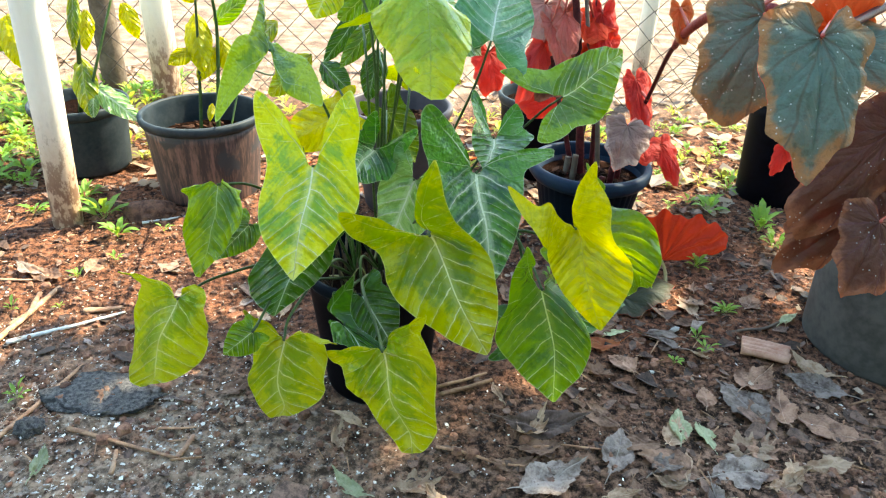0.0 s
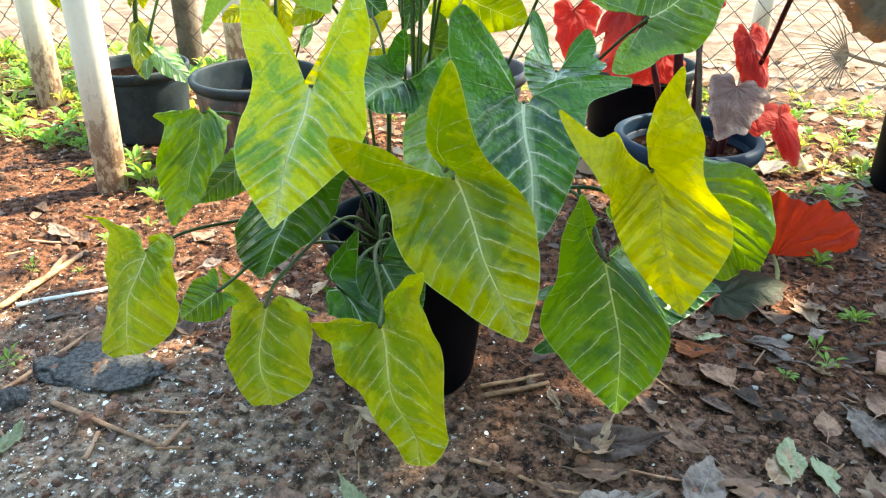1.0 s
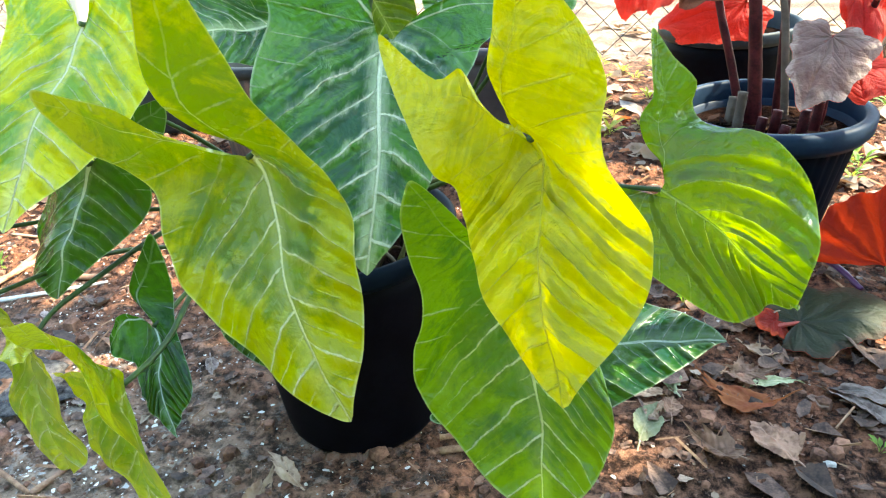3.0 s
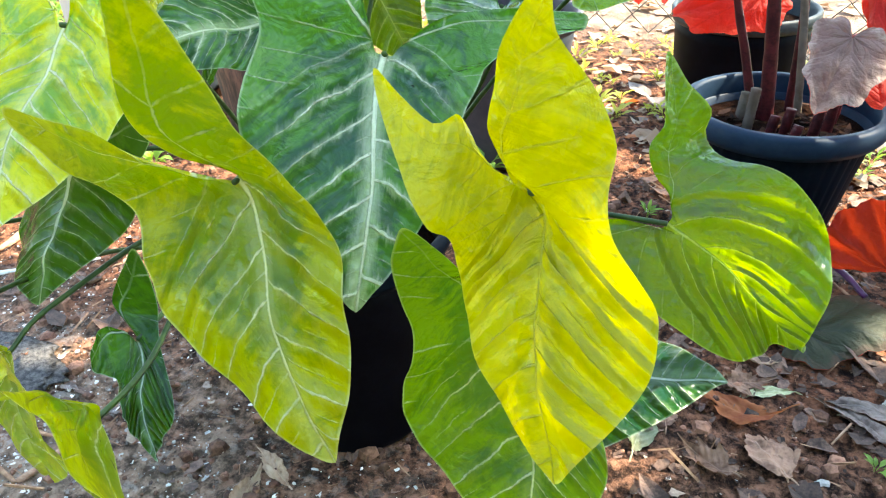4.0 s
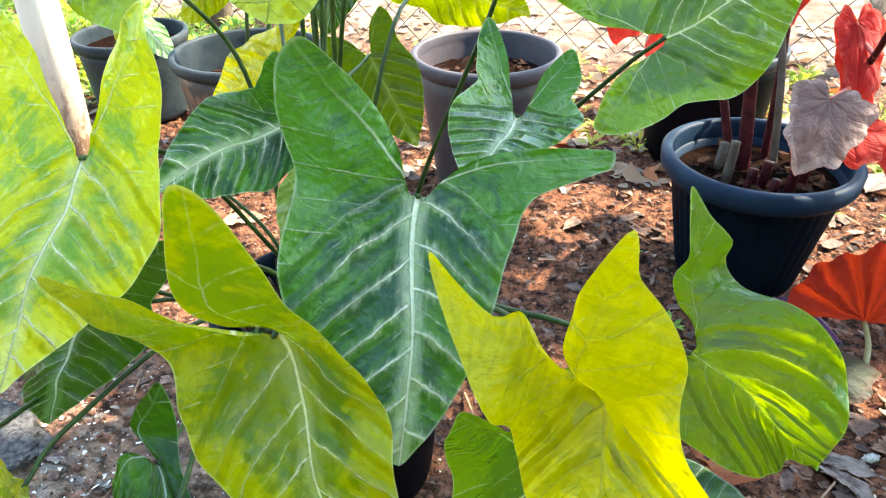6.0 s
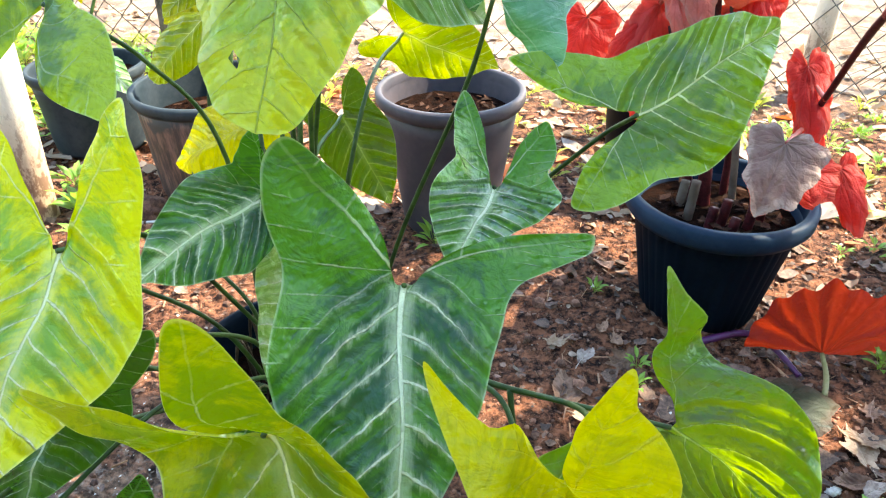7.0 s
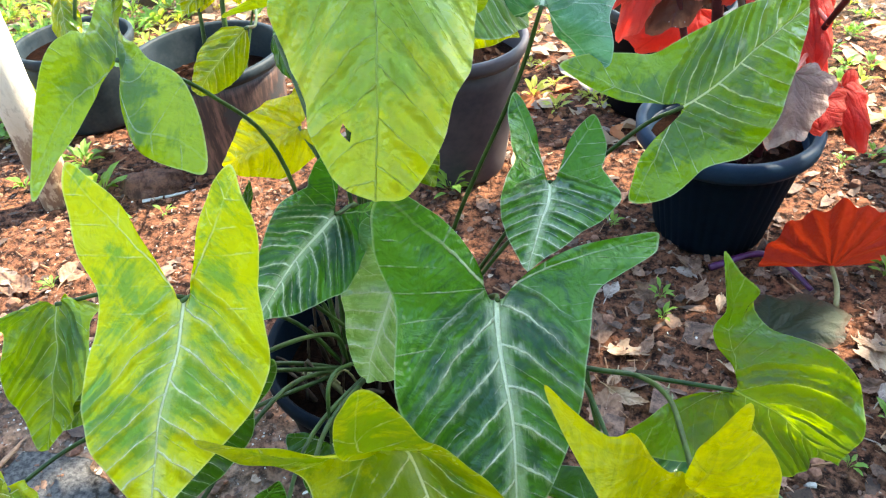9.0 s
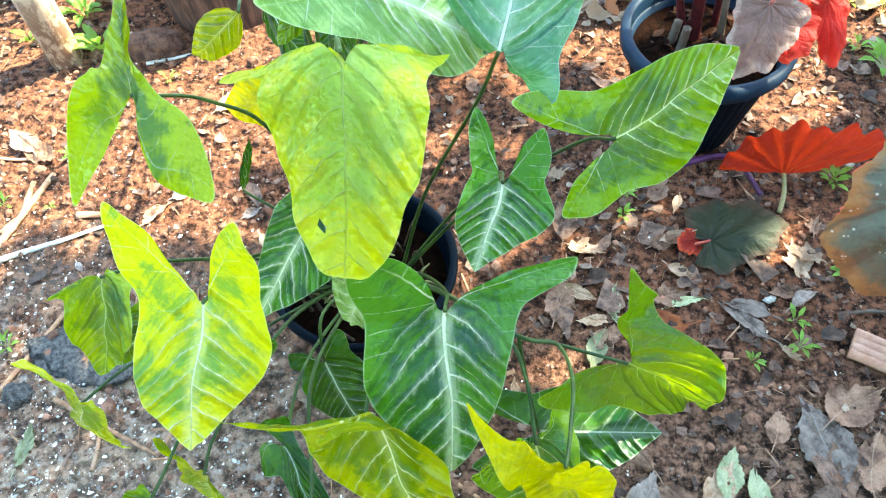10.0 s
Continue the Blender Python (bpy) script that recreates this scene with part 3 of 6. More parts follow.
def warp(pairs):
    """A thin-plate map from the flat leaf to space through pairs of (flat, place)."""
    src = np.array([p[0] for p in pairs], float)
    dst = np.array([p[1] for p in pairs], float)
    n = len(src)
    size = np.linalg.norm(dst.max(0) - dst.min(0))

    def kern(d2):
        return d2 * np.log(d2 + 1e-9)

    d2 = ((src[:, None] - src[None]) ** 2).sum(-1)
    a = np.zeros((n + 3, n + 3))
    a[:n, :n] = kern(d2) + np.eye(n) * 0.004
    a[:n, n:] = np.c_[np.ones(n), src]
    a[n:, :n] = a[:n, n:].T
    w = np.linalg.solve(a, np.r_[dst, np.zeros((3, 3))])

    def go(q):
        q = np.asarray(q, float)
        k = kern(((q[:, None] - src[None]) ** 2).sum(-1))
        return k @ w[:n] + np.c_[np.ones(len(q)), q] @ w[n:]

    return go


def blade(shape, centre, pairs, rings=22, quilt=0.0, wave=0.0, seed=0, veins=None, rim=None, hole=None, fan=0.0, go=None):
    """The mesh of one leaf blade: rings from the centre to the margin, warped into place, quilted between its veins."""
    rnd = random.Random(seed)
    veins = veins or VEINS
    if rim is None:
        rim = np.array(outline(shape))
        turn = np.arange(len(rim)) / len(rim) * 2 * math.pi
        uneven = sum(rnd.uniform(0.2, 1.0) * np.sin(q * turn + rnd.uniform(0, 6.28)) / math.sqrt(q) for q in (5, 8, 13, 19, 29))
        rim = (rim - centre) * (1 + 0.016 * uneven[:, None] * np.clip(np.linalg.norm(rim, axis=1) * 3, 0, 1)[:, None]) + centre
    n = len(rim)
    flat = [np.array(centre)]
    for k in range(1, rings + 1):
        f = (k / rings) ** 0.85
        flat += list(np.array(centre) + (rim - centre) * f)
    flat = np.array(flat)
    go = go or warp(pairs)
    at = go(flat)
    e = 0.01
    du = (go(flat + (e, 0)) - go(flat - (e, 0)))
    dv = (go(flat + (0, e)) - go(flat - (0, e)))
    nor = np.cross(du, -dv)
    nor /= np.linalg.norm(nor, axis=1)[:, None] + 1e-9
    size = np.linalg.norm(go(np.array([(0, 1.0)]))[0] - go(np.array([(0, 0.0)]))[0])
    fold = np.abs(((flat[:, 1] - 0.50 * np.abs(flat[:, 0]) - 0.60 * flat[:, 0] ** 2 + 0.06 * (flat[:, 0] > 0)) * veins) % 1.0 - 0.5)
    edge = np.r_[0, np.repeat((np.arange(1, rings + 1) / rings), n)]
    lift = quilt * size * (np.clip(fold * 2.4, 0, 1) - 0.5) * np.clip(np.abs(flat[:, 0]) * 9, 0, 1) * (1 - edge ** 3)
    lift *= np.clip((flat[:, 1] - 0.42 * np.abs(flat[:, 0]) + 0.12) / 0.12, 0.12, 1)
    lift *= np.array([0.75 + 0.9 * noise.noise(Vector((q[0] * 4.0, q[1] * 4.0, seed * 7.7))) for q in flat])
    lift += 0.032 * size * np.array([noise.noise(Vector((q[0] * 5.0, q[1] * 5.0, seed * 3.3))) for q in flat]) * (1 if quilt else 0)
    lift += -quilt * size * 0.8 * np.clip(1 - np.abs(flat[:, 0]) * 14, 0, 1)
    ang = np.r_[0, np.tile(np.arange(n) / n * 2 * math.pi, rings)]
    p1, p2, p3 = (rnd.uniform(0, 6.28) for _ in range(3))
    lift += wave * size * edge ** 2.5 * (np.sin(7 * ang + p1) + 0.7 * np.sin(13 * ang + p2) + 0.35 * np.sin(23 * ang + p3))
    if fan:
        turn = np.arctan2(flat[:, 0], flat[:, 1])
        lift += fan * size * (np.abs(np.sin(turn * 4.5)) ** 0.7 - 0.5) * np.clip(np.hypot(flat[:, 0], flat[:, 1]) * 2.2, 0, 1) * (1 - 0.4 * edge ** 4)
    at = at + nor * lift[:, None]
    bm = bmesh.new()
    lay = bm.loops.layers.uv.new("UVMap")
    rimlay = bm.loops.layers.uv.new("Margin")
    vs = [bm.verts.new(p) for p in at]
    for i in range(n):
        f = bm.faces.new((vs[0], vs[1 + i], vs[1 + (i + 1) % n]))
        idx = (0, 1 + i, 1 + (i + 1) % n)
        for loop, j in zip(f.loops, idx):
            loop[lay].uv = flat[j]
            loop[rimlay].uv = (edge[j], 0.0)
    for k in range(rings - 1):
        a, b = 1 + k * n, 1 + (k + 1) * n
        for i in range(n):
            j = (i + 1) % n
            idx = (a + i, b + i, b + j, a + j)
            if hole and np.linalg.norm(flat[list(idx)].mean(0) - hole[:2]) < hole[2]:
                continue
            f = bm.faces.new([vs[q] for q in idx])
            for loop, q in zip(f.loops, idx):
                loop[lay].uv = flat[q]
                loop[rimlay].uv = (edge[q], 0.0)
    return bm


def flat_pairs(base, tip, face=None, width=0.9, lobe=0.60, arch=0.05, **given):
    """Where the landmarks of a leaf lie: stalk, tip, middle of the rib, both lobes and both widest points."""
    b, t = Vector(base), Vector(tip)
    down = t - b
    size = down.length
    if face is None:
        right = Vector(given["right"]) - Vector(given["left"]) if "left" in given and "right" in given else Vector(given["wide_right"]) - Vector(given["wide_left"])
        face = right.cross(-down).normalized()
    face = Vector(face)
    face = (face - down * face.dot(down) / size ** 2).normalized()
    right = (-down).cross(face).normalized()

    def flat(u, v, up=0.0):
        return b + right * u * size * width / 0.93 + down * v + face * up * size

    marks = {
        "mid": ((0, 0.5), flat(0, 0.5, arch)),
        "left": ((-0.385, -0.63), flat(-0.385, -lobe, -arch)),
        "right": ((0.385, -0.63), flat(0.385, -lobe, -arch)),
        "wide_left": ((-0.465, 0.28), flat(-0.465, 0.28, -arch * 0.3)),
        "wide_right": ((0.465, 0.28), flat(0.465, 0.28, -arch * 0.3)),
    }
    pairs = [((0, 0), b), ((0, 1), t)]
    for key, (q, p) in marks.items():
        pairs.append((q, given.get(key, p)))
    for q, p in given.get("more", ()):
        pairs.append((q, p))
    return pairs


COUNT = [0]


def arrow_leaf(plant, material, base, tip, stalk=(), label="", r=0.0023, quilt=0.026, wave=0.012, stem=None, shape=None, hole=None, **kw):
    """One arrow leaf with its stalk, under the plant."""
    COUNT[0] += 1
    shape = shape or ARROW
    bm = blade(shape, (0, 0.12) if shape is not LANCE else (0, 0.35), flat_pairs(base, tip, **kw), quilt=quilt, wave=wave, seed=COUNT[0], hole=hole)
    ob = part("leaf", bm, material, plant, label)
    if stalk:
        sm = bmesh.new()
        tube(sm, [base, *stalk], r * 0.75, r * 1.05, 8, 8, 0.03, COUNT[0])
        part("petiole", sm, stem or STEM, ob)
    return ob


# ---- ground ----
def axis_lines(lo, hi, step, far):
    inner = list(np.arange(lo, hi + 1e-6, step))
    out, d = [], step
    a, b = lo, hi
    left, right = [], []
    while b - hi < far:
        d *= 1.35
        a -= d
        b += d
        left.append(a)
        right.append(b)
    return left[::-1] + inner + right


def ground_height(x, y):
    p = Vector((x, y, 0))
    near = max(0.0, 1.0 - max(0.0, abs(x) - 2.0) / 3.0) * max(0.0, 1.0 - max(0.0, y - 3.0) / 3.0)
    return near * (0.010 * (noise.noise(p * 3.1)) + 0.006 * noise.noise(p * 11.0) + 0.0065 * noise.noise(p * 31.0) + 0.0050 * noise.noise(p * 64.0) + 0.0030 * noise.noise(p * 120.0))


def ground():
    xs, ys = axis_lines(-1.6, 1.4, 0.0085, 300), axis_lines(0.45, 2.2, 0.0085, 300)
    verts = [(x, y, ground_height(x, y)) for y in ys for x in xs]
    w = len(xs)
    faces = [(j * w + i, j * w + i + 1, (j + 1) * w + i + 1, (j + 1) * w + i) for j in range(len(ys) - 1) for i in range(w - 1)]
    me = bpy.data.meshes.new("ground")
    me.from_pydata(verts, [], faces)
    me.materials.append(SOIL)
    me.polygons.foreach_set("use_smooth", [True] * len(me.polygons))
    tagged(new("ground", me), "bare reddish brown garden soil with lime flecks", "ground", kind="structure")


ground()


# ---- pots ----
def pot(name, label, at, r_top, r_base, height, material, rim_material=None, soil=0.03, rim_h=0.022, rim_out=0.006, wall=0.004, ribs=0, lean=(0, 0), wobble=0.004, handle=False):
    """A round pot with a wall, a rolled rim, and soil inside."""
    root = thing(name, label, "pot", (*at, 0))
    z0 = ground_height(*at) - 0.002
    seed = int(abs(at[0] * 971 + at[1] * 313))
    rot = Matrix.Translation((at[0], at[1], z0)) @ pose(0, 0, 0, lean[0], lean[1], 0)
    bm = bmesh.new()
    grow = (r_top - r_base) / height
    top = height - rim_h
    rings = [(r_base * 0.96, 0.0), (r_base, 0.006)] + [(r_base + grow * z, z) for z in np.linspace(0.012, top, 8)]
    rings += [(r_top - wall, top), (r_base - wall + grow * (height - soil - 0.02), height - soil - 0.02)]
    lathe(bm, rings, 120 if ribs else 48, wobble, seed, ribs=ribs, rib=0.0016 if ribs else 0)
    bmesh.ops.transform(bm, matrix=rot, verts=bm.verts)
    part("body", bm, material, root)
    bm = bmesh.new()
    inner = r_top - wall * 1.3
    lathe(bm, [(inner, top + 0.002), (inner - grow * soil * 0.5, height - soil * 0.5 - 0.012), (inner - grow * (soil + 0.02), height - soil - 0.025)], 48, wobble, seed, close=False)
    bmesh.ops.transform(bm, matrix=rot, verts=bm.verts)
    part("inner_wall", bm, rim_material or material, root)
    bm = bmesh.new()
    loops = lathe(bm, [(r_top - wall, top - 0.004), (r_top + rim_out * 0.4, top - 0.004), (r_top + rim_out, top + rim_h * 0.2), (r_top + rim_out * 1.1, height - 0.004), (r_top + rim_out * 0.6, height),
                       (r_top - wall * 0.4, height), (r_top - wall, height - 0.004), (r_top - wall * 1.2, top - 0.004)], 48, wobble, seed, close=False)
    bmesh.ops.transform(bm, matrix=rot, verts=bm.verts)
    part("rim", bm, rim_material or material, root)
    bm = bmesh.new()
    rr = r_top - wall * 1.2 - grow * soil
    rnd = random.Random(seed)
    centre = bm.verts.new((0, 0, height - soil + 0.006))
    prev = None
    for k in range(1, 9):
        loop = []
        for i in range(48):
            a = 2 * math.pi * i / 48
            q = rr * k / 8
            x, y = q * math.cos(a), q * math.sin(a)
            loop.append(bm.verts.new((x, y, height - soil + (0.007 * noise.noise(Vector((x * 40, y * 40, seed))) if k < 8 else -0.004))))
        for i in range(48):
            j = (i + 1) % 48
            if prev:
                bm.faces.new((prev[i], loop[i], loop[j], prev[j]))
            else:
                bm.faces.new((centre, loop[i], loop[j]))
        prev = loop
    bmesh.ops.transform(bm, matrix=rot, verts=bm.verts)
    part("soil", bm, SOIL_POT, root, "crumbly potting soil darkened for the shade in the pot")
    return root


pot("plant_pot", "black plastic nursery pot holding the arrowhead plant", (-0.047, 1.035), 0.116, 0.090, 0.245, BLACK_POT, BLUE_POT, soil=0.045, rim_h=0.018)
pot("plant_pot", "large dark pot with brown stained sides on the soil", (-0.595, 1.800), 0.150, 0.130, 0.225, BROWN_POT, SLATE_POT, soil=0.07, rim_h=0.02, rim_out=0.008)
pot("plant_pot", "dusty grey plastic pot of soil behind the arrowhead plant", (-0.072, 1.745), 0.128, 0.088, 0.272, GREY_POT, GREY_POT, soil=0.045, rim_h=0.022, rim_out=0.008)
pot("plant_pot", "slate grey plastic pot beside the whitewashed post", (-0.985, 1.920), 0.125, 0.108, 0.195, SLATE_POT, SLATE_POT, soil=0.03)
pot("begonia_pot", "ribbed dark blue plastic pot with a thick rim", (0.390, 1.575), 0.128, 0.088, 0.212, BLUE_POT, BLUE_RIM, soil=0.035, rim_h=0.03, rim_out=0.012, ribs=40)
pot("plant_pot", "black plastic pot standing behind the blue pot", (0.330, 2.040), 0.132, 0.112, 0.235, BLACK_POT, SLATE_POT, soil=0.03)
pot("plant_pot", "tall narrow black plastic pot near the fence", (0.965, 1.880), 0.105, 0.092, 0.290, BLACK_POT, SLATE_POT, soil=0.02, rim_h=0.012)
pot("grow_bag", "black grow bag dulled with dust under the begonia", (0.945, 1.190), 0.165, 0.155, 0.255, BAG, BAG, soil=0.05, rim_h=0.01, rim_out=0.002, wobble=0.012)


# ---- posts and fence ----
def post(at, top, r0, r1, height, label):
    root = thing("post", label, "post", (*at, 0), group="whitewashed posts")
    bm = bmesh.new()
    a, b = Vector((*at, -0.1)), Vector((*top, height))
    tube(bm, [a + (b - a) * f + Vector((0.004 * math.sin(9 * f), 0.003 * math.cos(7 * f), 0)) for f in np.linspace(0, 1, 12)], r0, r1, 20, 3, 0.012, int(at[1] * 100))
    part("pole", bm, POST, root)


post((-0.889, 1.565), (-0.700, 1.50), 0.034, 0.042, 2.3, "round whitewashed wooden post with soil-splashed flaking foot")
post((-1.020, 2.610), (-1.000, 2.58), 0.050, 0.050, 2.3, "thick whitewashed post near the fence")
post((-1.460, 2.140), (-1.330, 2.10), 0.040, 0.042, 2.3, "slim whitewashed post among weeds")


def chain_fence():
    root = thing("chain_link_fence", "rusty chain-link wire fence on bark-brown posts", "fence", (0, 2.62, 0))
    y0, mesh_w, top = 2.62, 0.100, 1.5
    for x, r in ((-1.245, 0.045), (0.74, 0.03), (2.4, 0.035), (-2.9, 0.035)):
        bm = bmesh.new()
        tube(bm, [(x, y0 + 0.05, -0.1), (x + 0.01, y0 + 0.05, 0.8), (x - 0.01, y0 + 0.05, 1.6)], r, r * 0.9, 12, 6, 0.04, int(x * 10))
        part("fence_post", bm, BARK if x < 0 else POST, root)
    bm = bmesh.new()
    rnd = random.Random(4)
    x = -4.2
    while x < 4.2:
        line_a, line_b = [], []
        for s, sign in ((line_a, 1), (line_b, -1)):
            n = int(top / mesh_w * 2)
            for i in range(n + 1):
                s.append(Vector((x + sign * (mesh_w / 2 if i % 2 else 0), y0 + (0.004 if i % 2 else -0.004) * sign + 0.02 * noise.noise(Vector((x, i * 0.2, 0))), i * mesh_w / 2 + 0.01)))
        for s in (line_a,):
            prev = None
            for i, p in enumerate(s):
                r = 0.0025
                loop = [bm.verts.new(p + Vector((r * math.cos(q), r * math.sin(q), 0))) for q in (0, 2.1, 4.2)]
                if prev:
                    for j in range(3):
                        bm.faces.new((prev[j], prev[(j + 1) % 3], loop[(j + 1) % 3], loop[j]))
                prev = loop
        x2 = x + mesh_w / 2
        prev = None
        for i, p in enumerate(line_b):
            r = 0.0025
            q0 = p + Vector((mesh_w, 0, 0))
            loop = [bm.verts.new(q0 + Vector((r * math.cos(q), r * math.sin(q), 0))) for q in (0, 2.1, 4.2)]
            if prev:
                for j in range(3):
                    bm.faces.new((prev[j], prev[(j + 1) % 3], loop[(j + 1) % 3], loop[j]))
            prev = loop
        x += mesh_w
    tagged(part("wire_mesh", bm, WIRE, root), "rusty diamond wire mesh", kind="stuff")


chain_fence()


# ---- the arrowhead plant ----
def crown_roots(root):
    rnd = random.Random(77)
    for i in range(44):
        a = rnd.uniform(0, 6.283)
        q = rnd.uniform(0.01, 0.085)
        x, y = -0.045 + q * math.cos(a), 1.033 + q * math.sin(a)
        b = a + rnd.uniform(-1.5, 1.5)
        ln = rnd.uniform(0.02, 0.07)
        bm = bmesh.new()
        tube(bm, [(x, y, 0.19), (x + 0.4 * ln * math.cos(b), y + 0.4 * ln * math.sin(b), 0.205 + rnd.uniform(0.01, 0.06)), (x + ln * math.cos(b) * 0.8, y + ln * math.sin(b) * 0.8, 0.20 + rnd.uniform(0.0, 0.05))], rnd.uniform(0.0012, 0.004), 0.001, 6, 5, 0.15, i)
        part("aerial_root", bm, (BARK, ROOT, ROOT, STEM_OLD)[i % 4], root)


plant = thing("arrowhead_plant", "lush arrowhead plant with glossy lime and silver-veined leaves", "plant", (-0.047, 1.035, 0.20))
crown_roots(plant)
CROWN = (-0.040, 1.030, 0.215)
CROWN_L = (-0.075, 1.010, 0.215)
CROWN_R = (0.000, 1.040, 0.215)

arrow_leaf(plant, LIME, (-0.098, 0.834, 0.482), (-0.109, 0.736, 0.376), [(-0.085, 0.905, 0.450), (-0.070, 0.985, 0.320), CROWN], "broad lime yellow leaf mottled with green", left=(-0.169, 0.869, 0.565), right=(-0.052, 0.864, 0.571), wide_left=(-0.156, 0.786, 0.448), wide_right=(-0.039, 0.815, 0.444))
arrow_leaf(plant, OLIVE, (0.051, 0.782, 0.418), (0.127, 0.718, 0.290), [(0.040, 0.850, 0.410), (0.000, 0.960, 0.320), CROWN], "olive green arrow leaf with pale veins", left=(-0.052, 0.742, 0.465), right=(0.057, 0.725, 0.541), wide_left=(0.008, 0.749, 0.356), wide_right=(0.121, 0.758, 0.410), more=[((0.125, -0.29), (0.035, 0.743, 0.462)), ((0.44, -0.40), (0.066, 0.756, 0.488))])
arrow_leaf(plant, YELLOW, (0.222, 0.761, 0.447), (0.251, 0.690, 0.353), [(0.224, 0.800, 0.425), (0.222, 0.860, 0.395), (0.205, 0.905, 0.362), (0.168, 0.905, 0.366), (0.080, 0.965, 0.320), CROWN_R], "yellow sunlit arrow leaf", left=(0.140, 0.784, 0.488), right=(0.230, 0.740, 0.539), wide_left=(0.193, 0.748, 0.408), wide_right=(0.281, 0.717, 0.427), wave=0.014, more=[((-0.08, -0.15), (0.208, 0.761, 0.457)), ((-0.125, -0.29), (0.198, 0.764, 0.468)), ((-0.2, -0.44), (0.187, 0.767, 0.478)), ((-0.245, -0.5), (0.177, 0.764, 0.469)), ((-0.29, -0.555), (0.159, 0.772, 0.481)), ((-0.435, -0.52), (0.153, 0.766, 0.468)), ((-0.445, -0.37), (0.169, 0.746, 0.454)), ((-0.42, -0.2), (0.181, 0.741, 0.434)), ((0.08, -0.15), (0.215, 0.747, 0.464)), ((0.125, -0.29), (0.209, 0.736, 0.484)), ((0.2, -0.44), (0.212, 0.737, 0.500)), ((0.29, -0.555), (0.216, 0.738, 0.518)), ((0.435, -0.52), (0.233, 0.743, 0.521)), ((0.445, -0.37), (0.246, 0.750, 0.501)), ((0.42, -0.2), (0.258, 0.745, 0.479)), ((0.395, -0.07), (0.257, 0.739, 0.463)), ((0.425, 0.06), (0.262, 0.731, 0.447))])
arrow_leaf(plant, DARK, (0.106, 0.869, 0.467), (0.128, 0.761, 0.362), [(0.095, 0.910, 0.430), (0.040, 0.980, 0.330), CROWN], "large dark green leaf with silver white veins", left=(0.044, 0.866, 0.556), right=(0.211, 0.932, 0.480), wide_left=(0.051, 0.797, 0.449), wide_right=(0.166, 0.845, 0.453))
arrow_leaf(plant, DARK, (-0.037, 0.971, 0.454), (-0.054, 0.837, 0.462), [(-0.030, 1.010, 0.430), (-0.035, 1.030, 0.330), CROWN], "bluish dark green leaf with silver veins", left=(-0.034, 0.971, 0.511), right=(0.028, 0.919, 0.505), wide_left=(-0.065, 0.931, 0.489), wide_right=(-0.007, 0.903, 0.444))
arrow_leaf(plant, DARK, (0.133, 1.019, 0.460), (0.122, 0.925, 0.447), [(0.120, 1.060, 0.420), (0.060, 1.070, 0.310), CROWN_R], "small dark green leaf with bright veins", left=(0.101, 1.057, 0.521), right=(0.166, 1.058, 0.501), wide_left=(0.101, 0.962, 0.489), wide_right=(0.186, 0.970, 0.482))
arrow_leaf(plant, MID, (0.230, 1.037, 0.520), (0.326, 1.109, 0.571), [(0.195, 1.060, 0.480), (0.100, 1.060, 0.370), CROWN_R], "mid green leaf held out level", left=(0.194, 0.979, 0.473), right=(0.136, 1.035, 0.553), wide_left=(0.287, 1.026, 0.492), wide_right=(0.247, 1.081, 0.567))
arrow_leaf(plant, LIME_WET, (0.031, 0.942, 0.680), (0.047, 0.826, 0.575), [(0.010, 0.985, 0.640), (-0.020, 1.030, 0.450), CROWN], "tall lime leaf with folded lobes and a torn hole", shape=BLUNT, hole=(-0.135, 0.76, 0.026), quilt=0.020, wave=0.016, left=(-0.079, 0.963, 0.616), right=(0.072, 1.043, 0.595), wide_left=(-0.027, 0.917, 0.627), wide_right=(0.093, 0.909, 0.627))
arrow_leaf(plant, SUNLIT, (0.275, 0.894, 0.366), (0.370, 0.900, 0.283), [(0.205, 0.905, 0.362), (0.168, 0.905, 0.366), (0.080, 0.965, 0.315), CROWN_R], "green leaf lit through by the sun", left=(0.195, 0.839, 0.374), right=(0.260, 0.944, 0.456), wide_left=(0.3235, 0.881, 0.281), wave=0.02, wide_right=(0.369, 0.901, 0.356), more=[((0.08, -0.15), (0.273, 0.906, 0.381)), ((0.125, -0.29), (0.263, 0.913, 0.391)), ((0.2, -0.44), (0.258, 0.918, 0.407)), ((0.245, -0.5), (0.265, 0.924, 0.417)), ((0.29, -0.555), (0.260, 0.928, 0.426)), ((0.435, -0.52), (0.273, 0.943, 0.437)), ((0.445, -0.42), (0.291, 0.941, 0.423)), ((0.44, -0.33), (0.288, 0.943, 0.406)), ((0.42, -0.2), (0.300, 0.924, 0.404)), ((0.395, -0.07), (0.319, 0.916, 0.402)), ((0.425, 0.06), (0.341, 0.909, 0.396)), ((0.435, 0.44), (0.370, 0.889, 0.331)), ((0.36, 0.59), (0.369, 0.888, 0.309))])
arrow_leaf(plant, MID, (0.199, 0.812, 0.328), (0.224, 0.768, 0.175), [(0.180, 0.870, 0.350), (0.150, 0.910, 0.360), (0.060, 0.980, 0.300), CROWN_R], "hanging green leaf with pale veins", left=(0.168, 0.748, 0.427), right=(0.218, 0.872, 0.316), wide_left=(0.140, 0.783, 0.273), wide_right=(0.262, 0.784, 0.283))
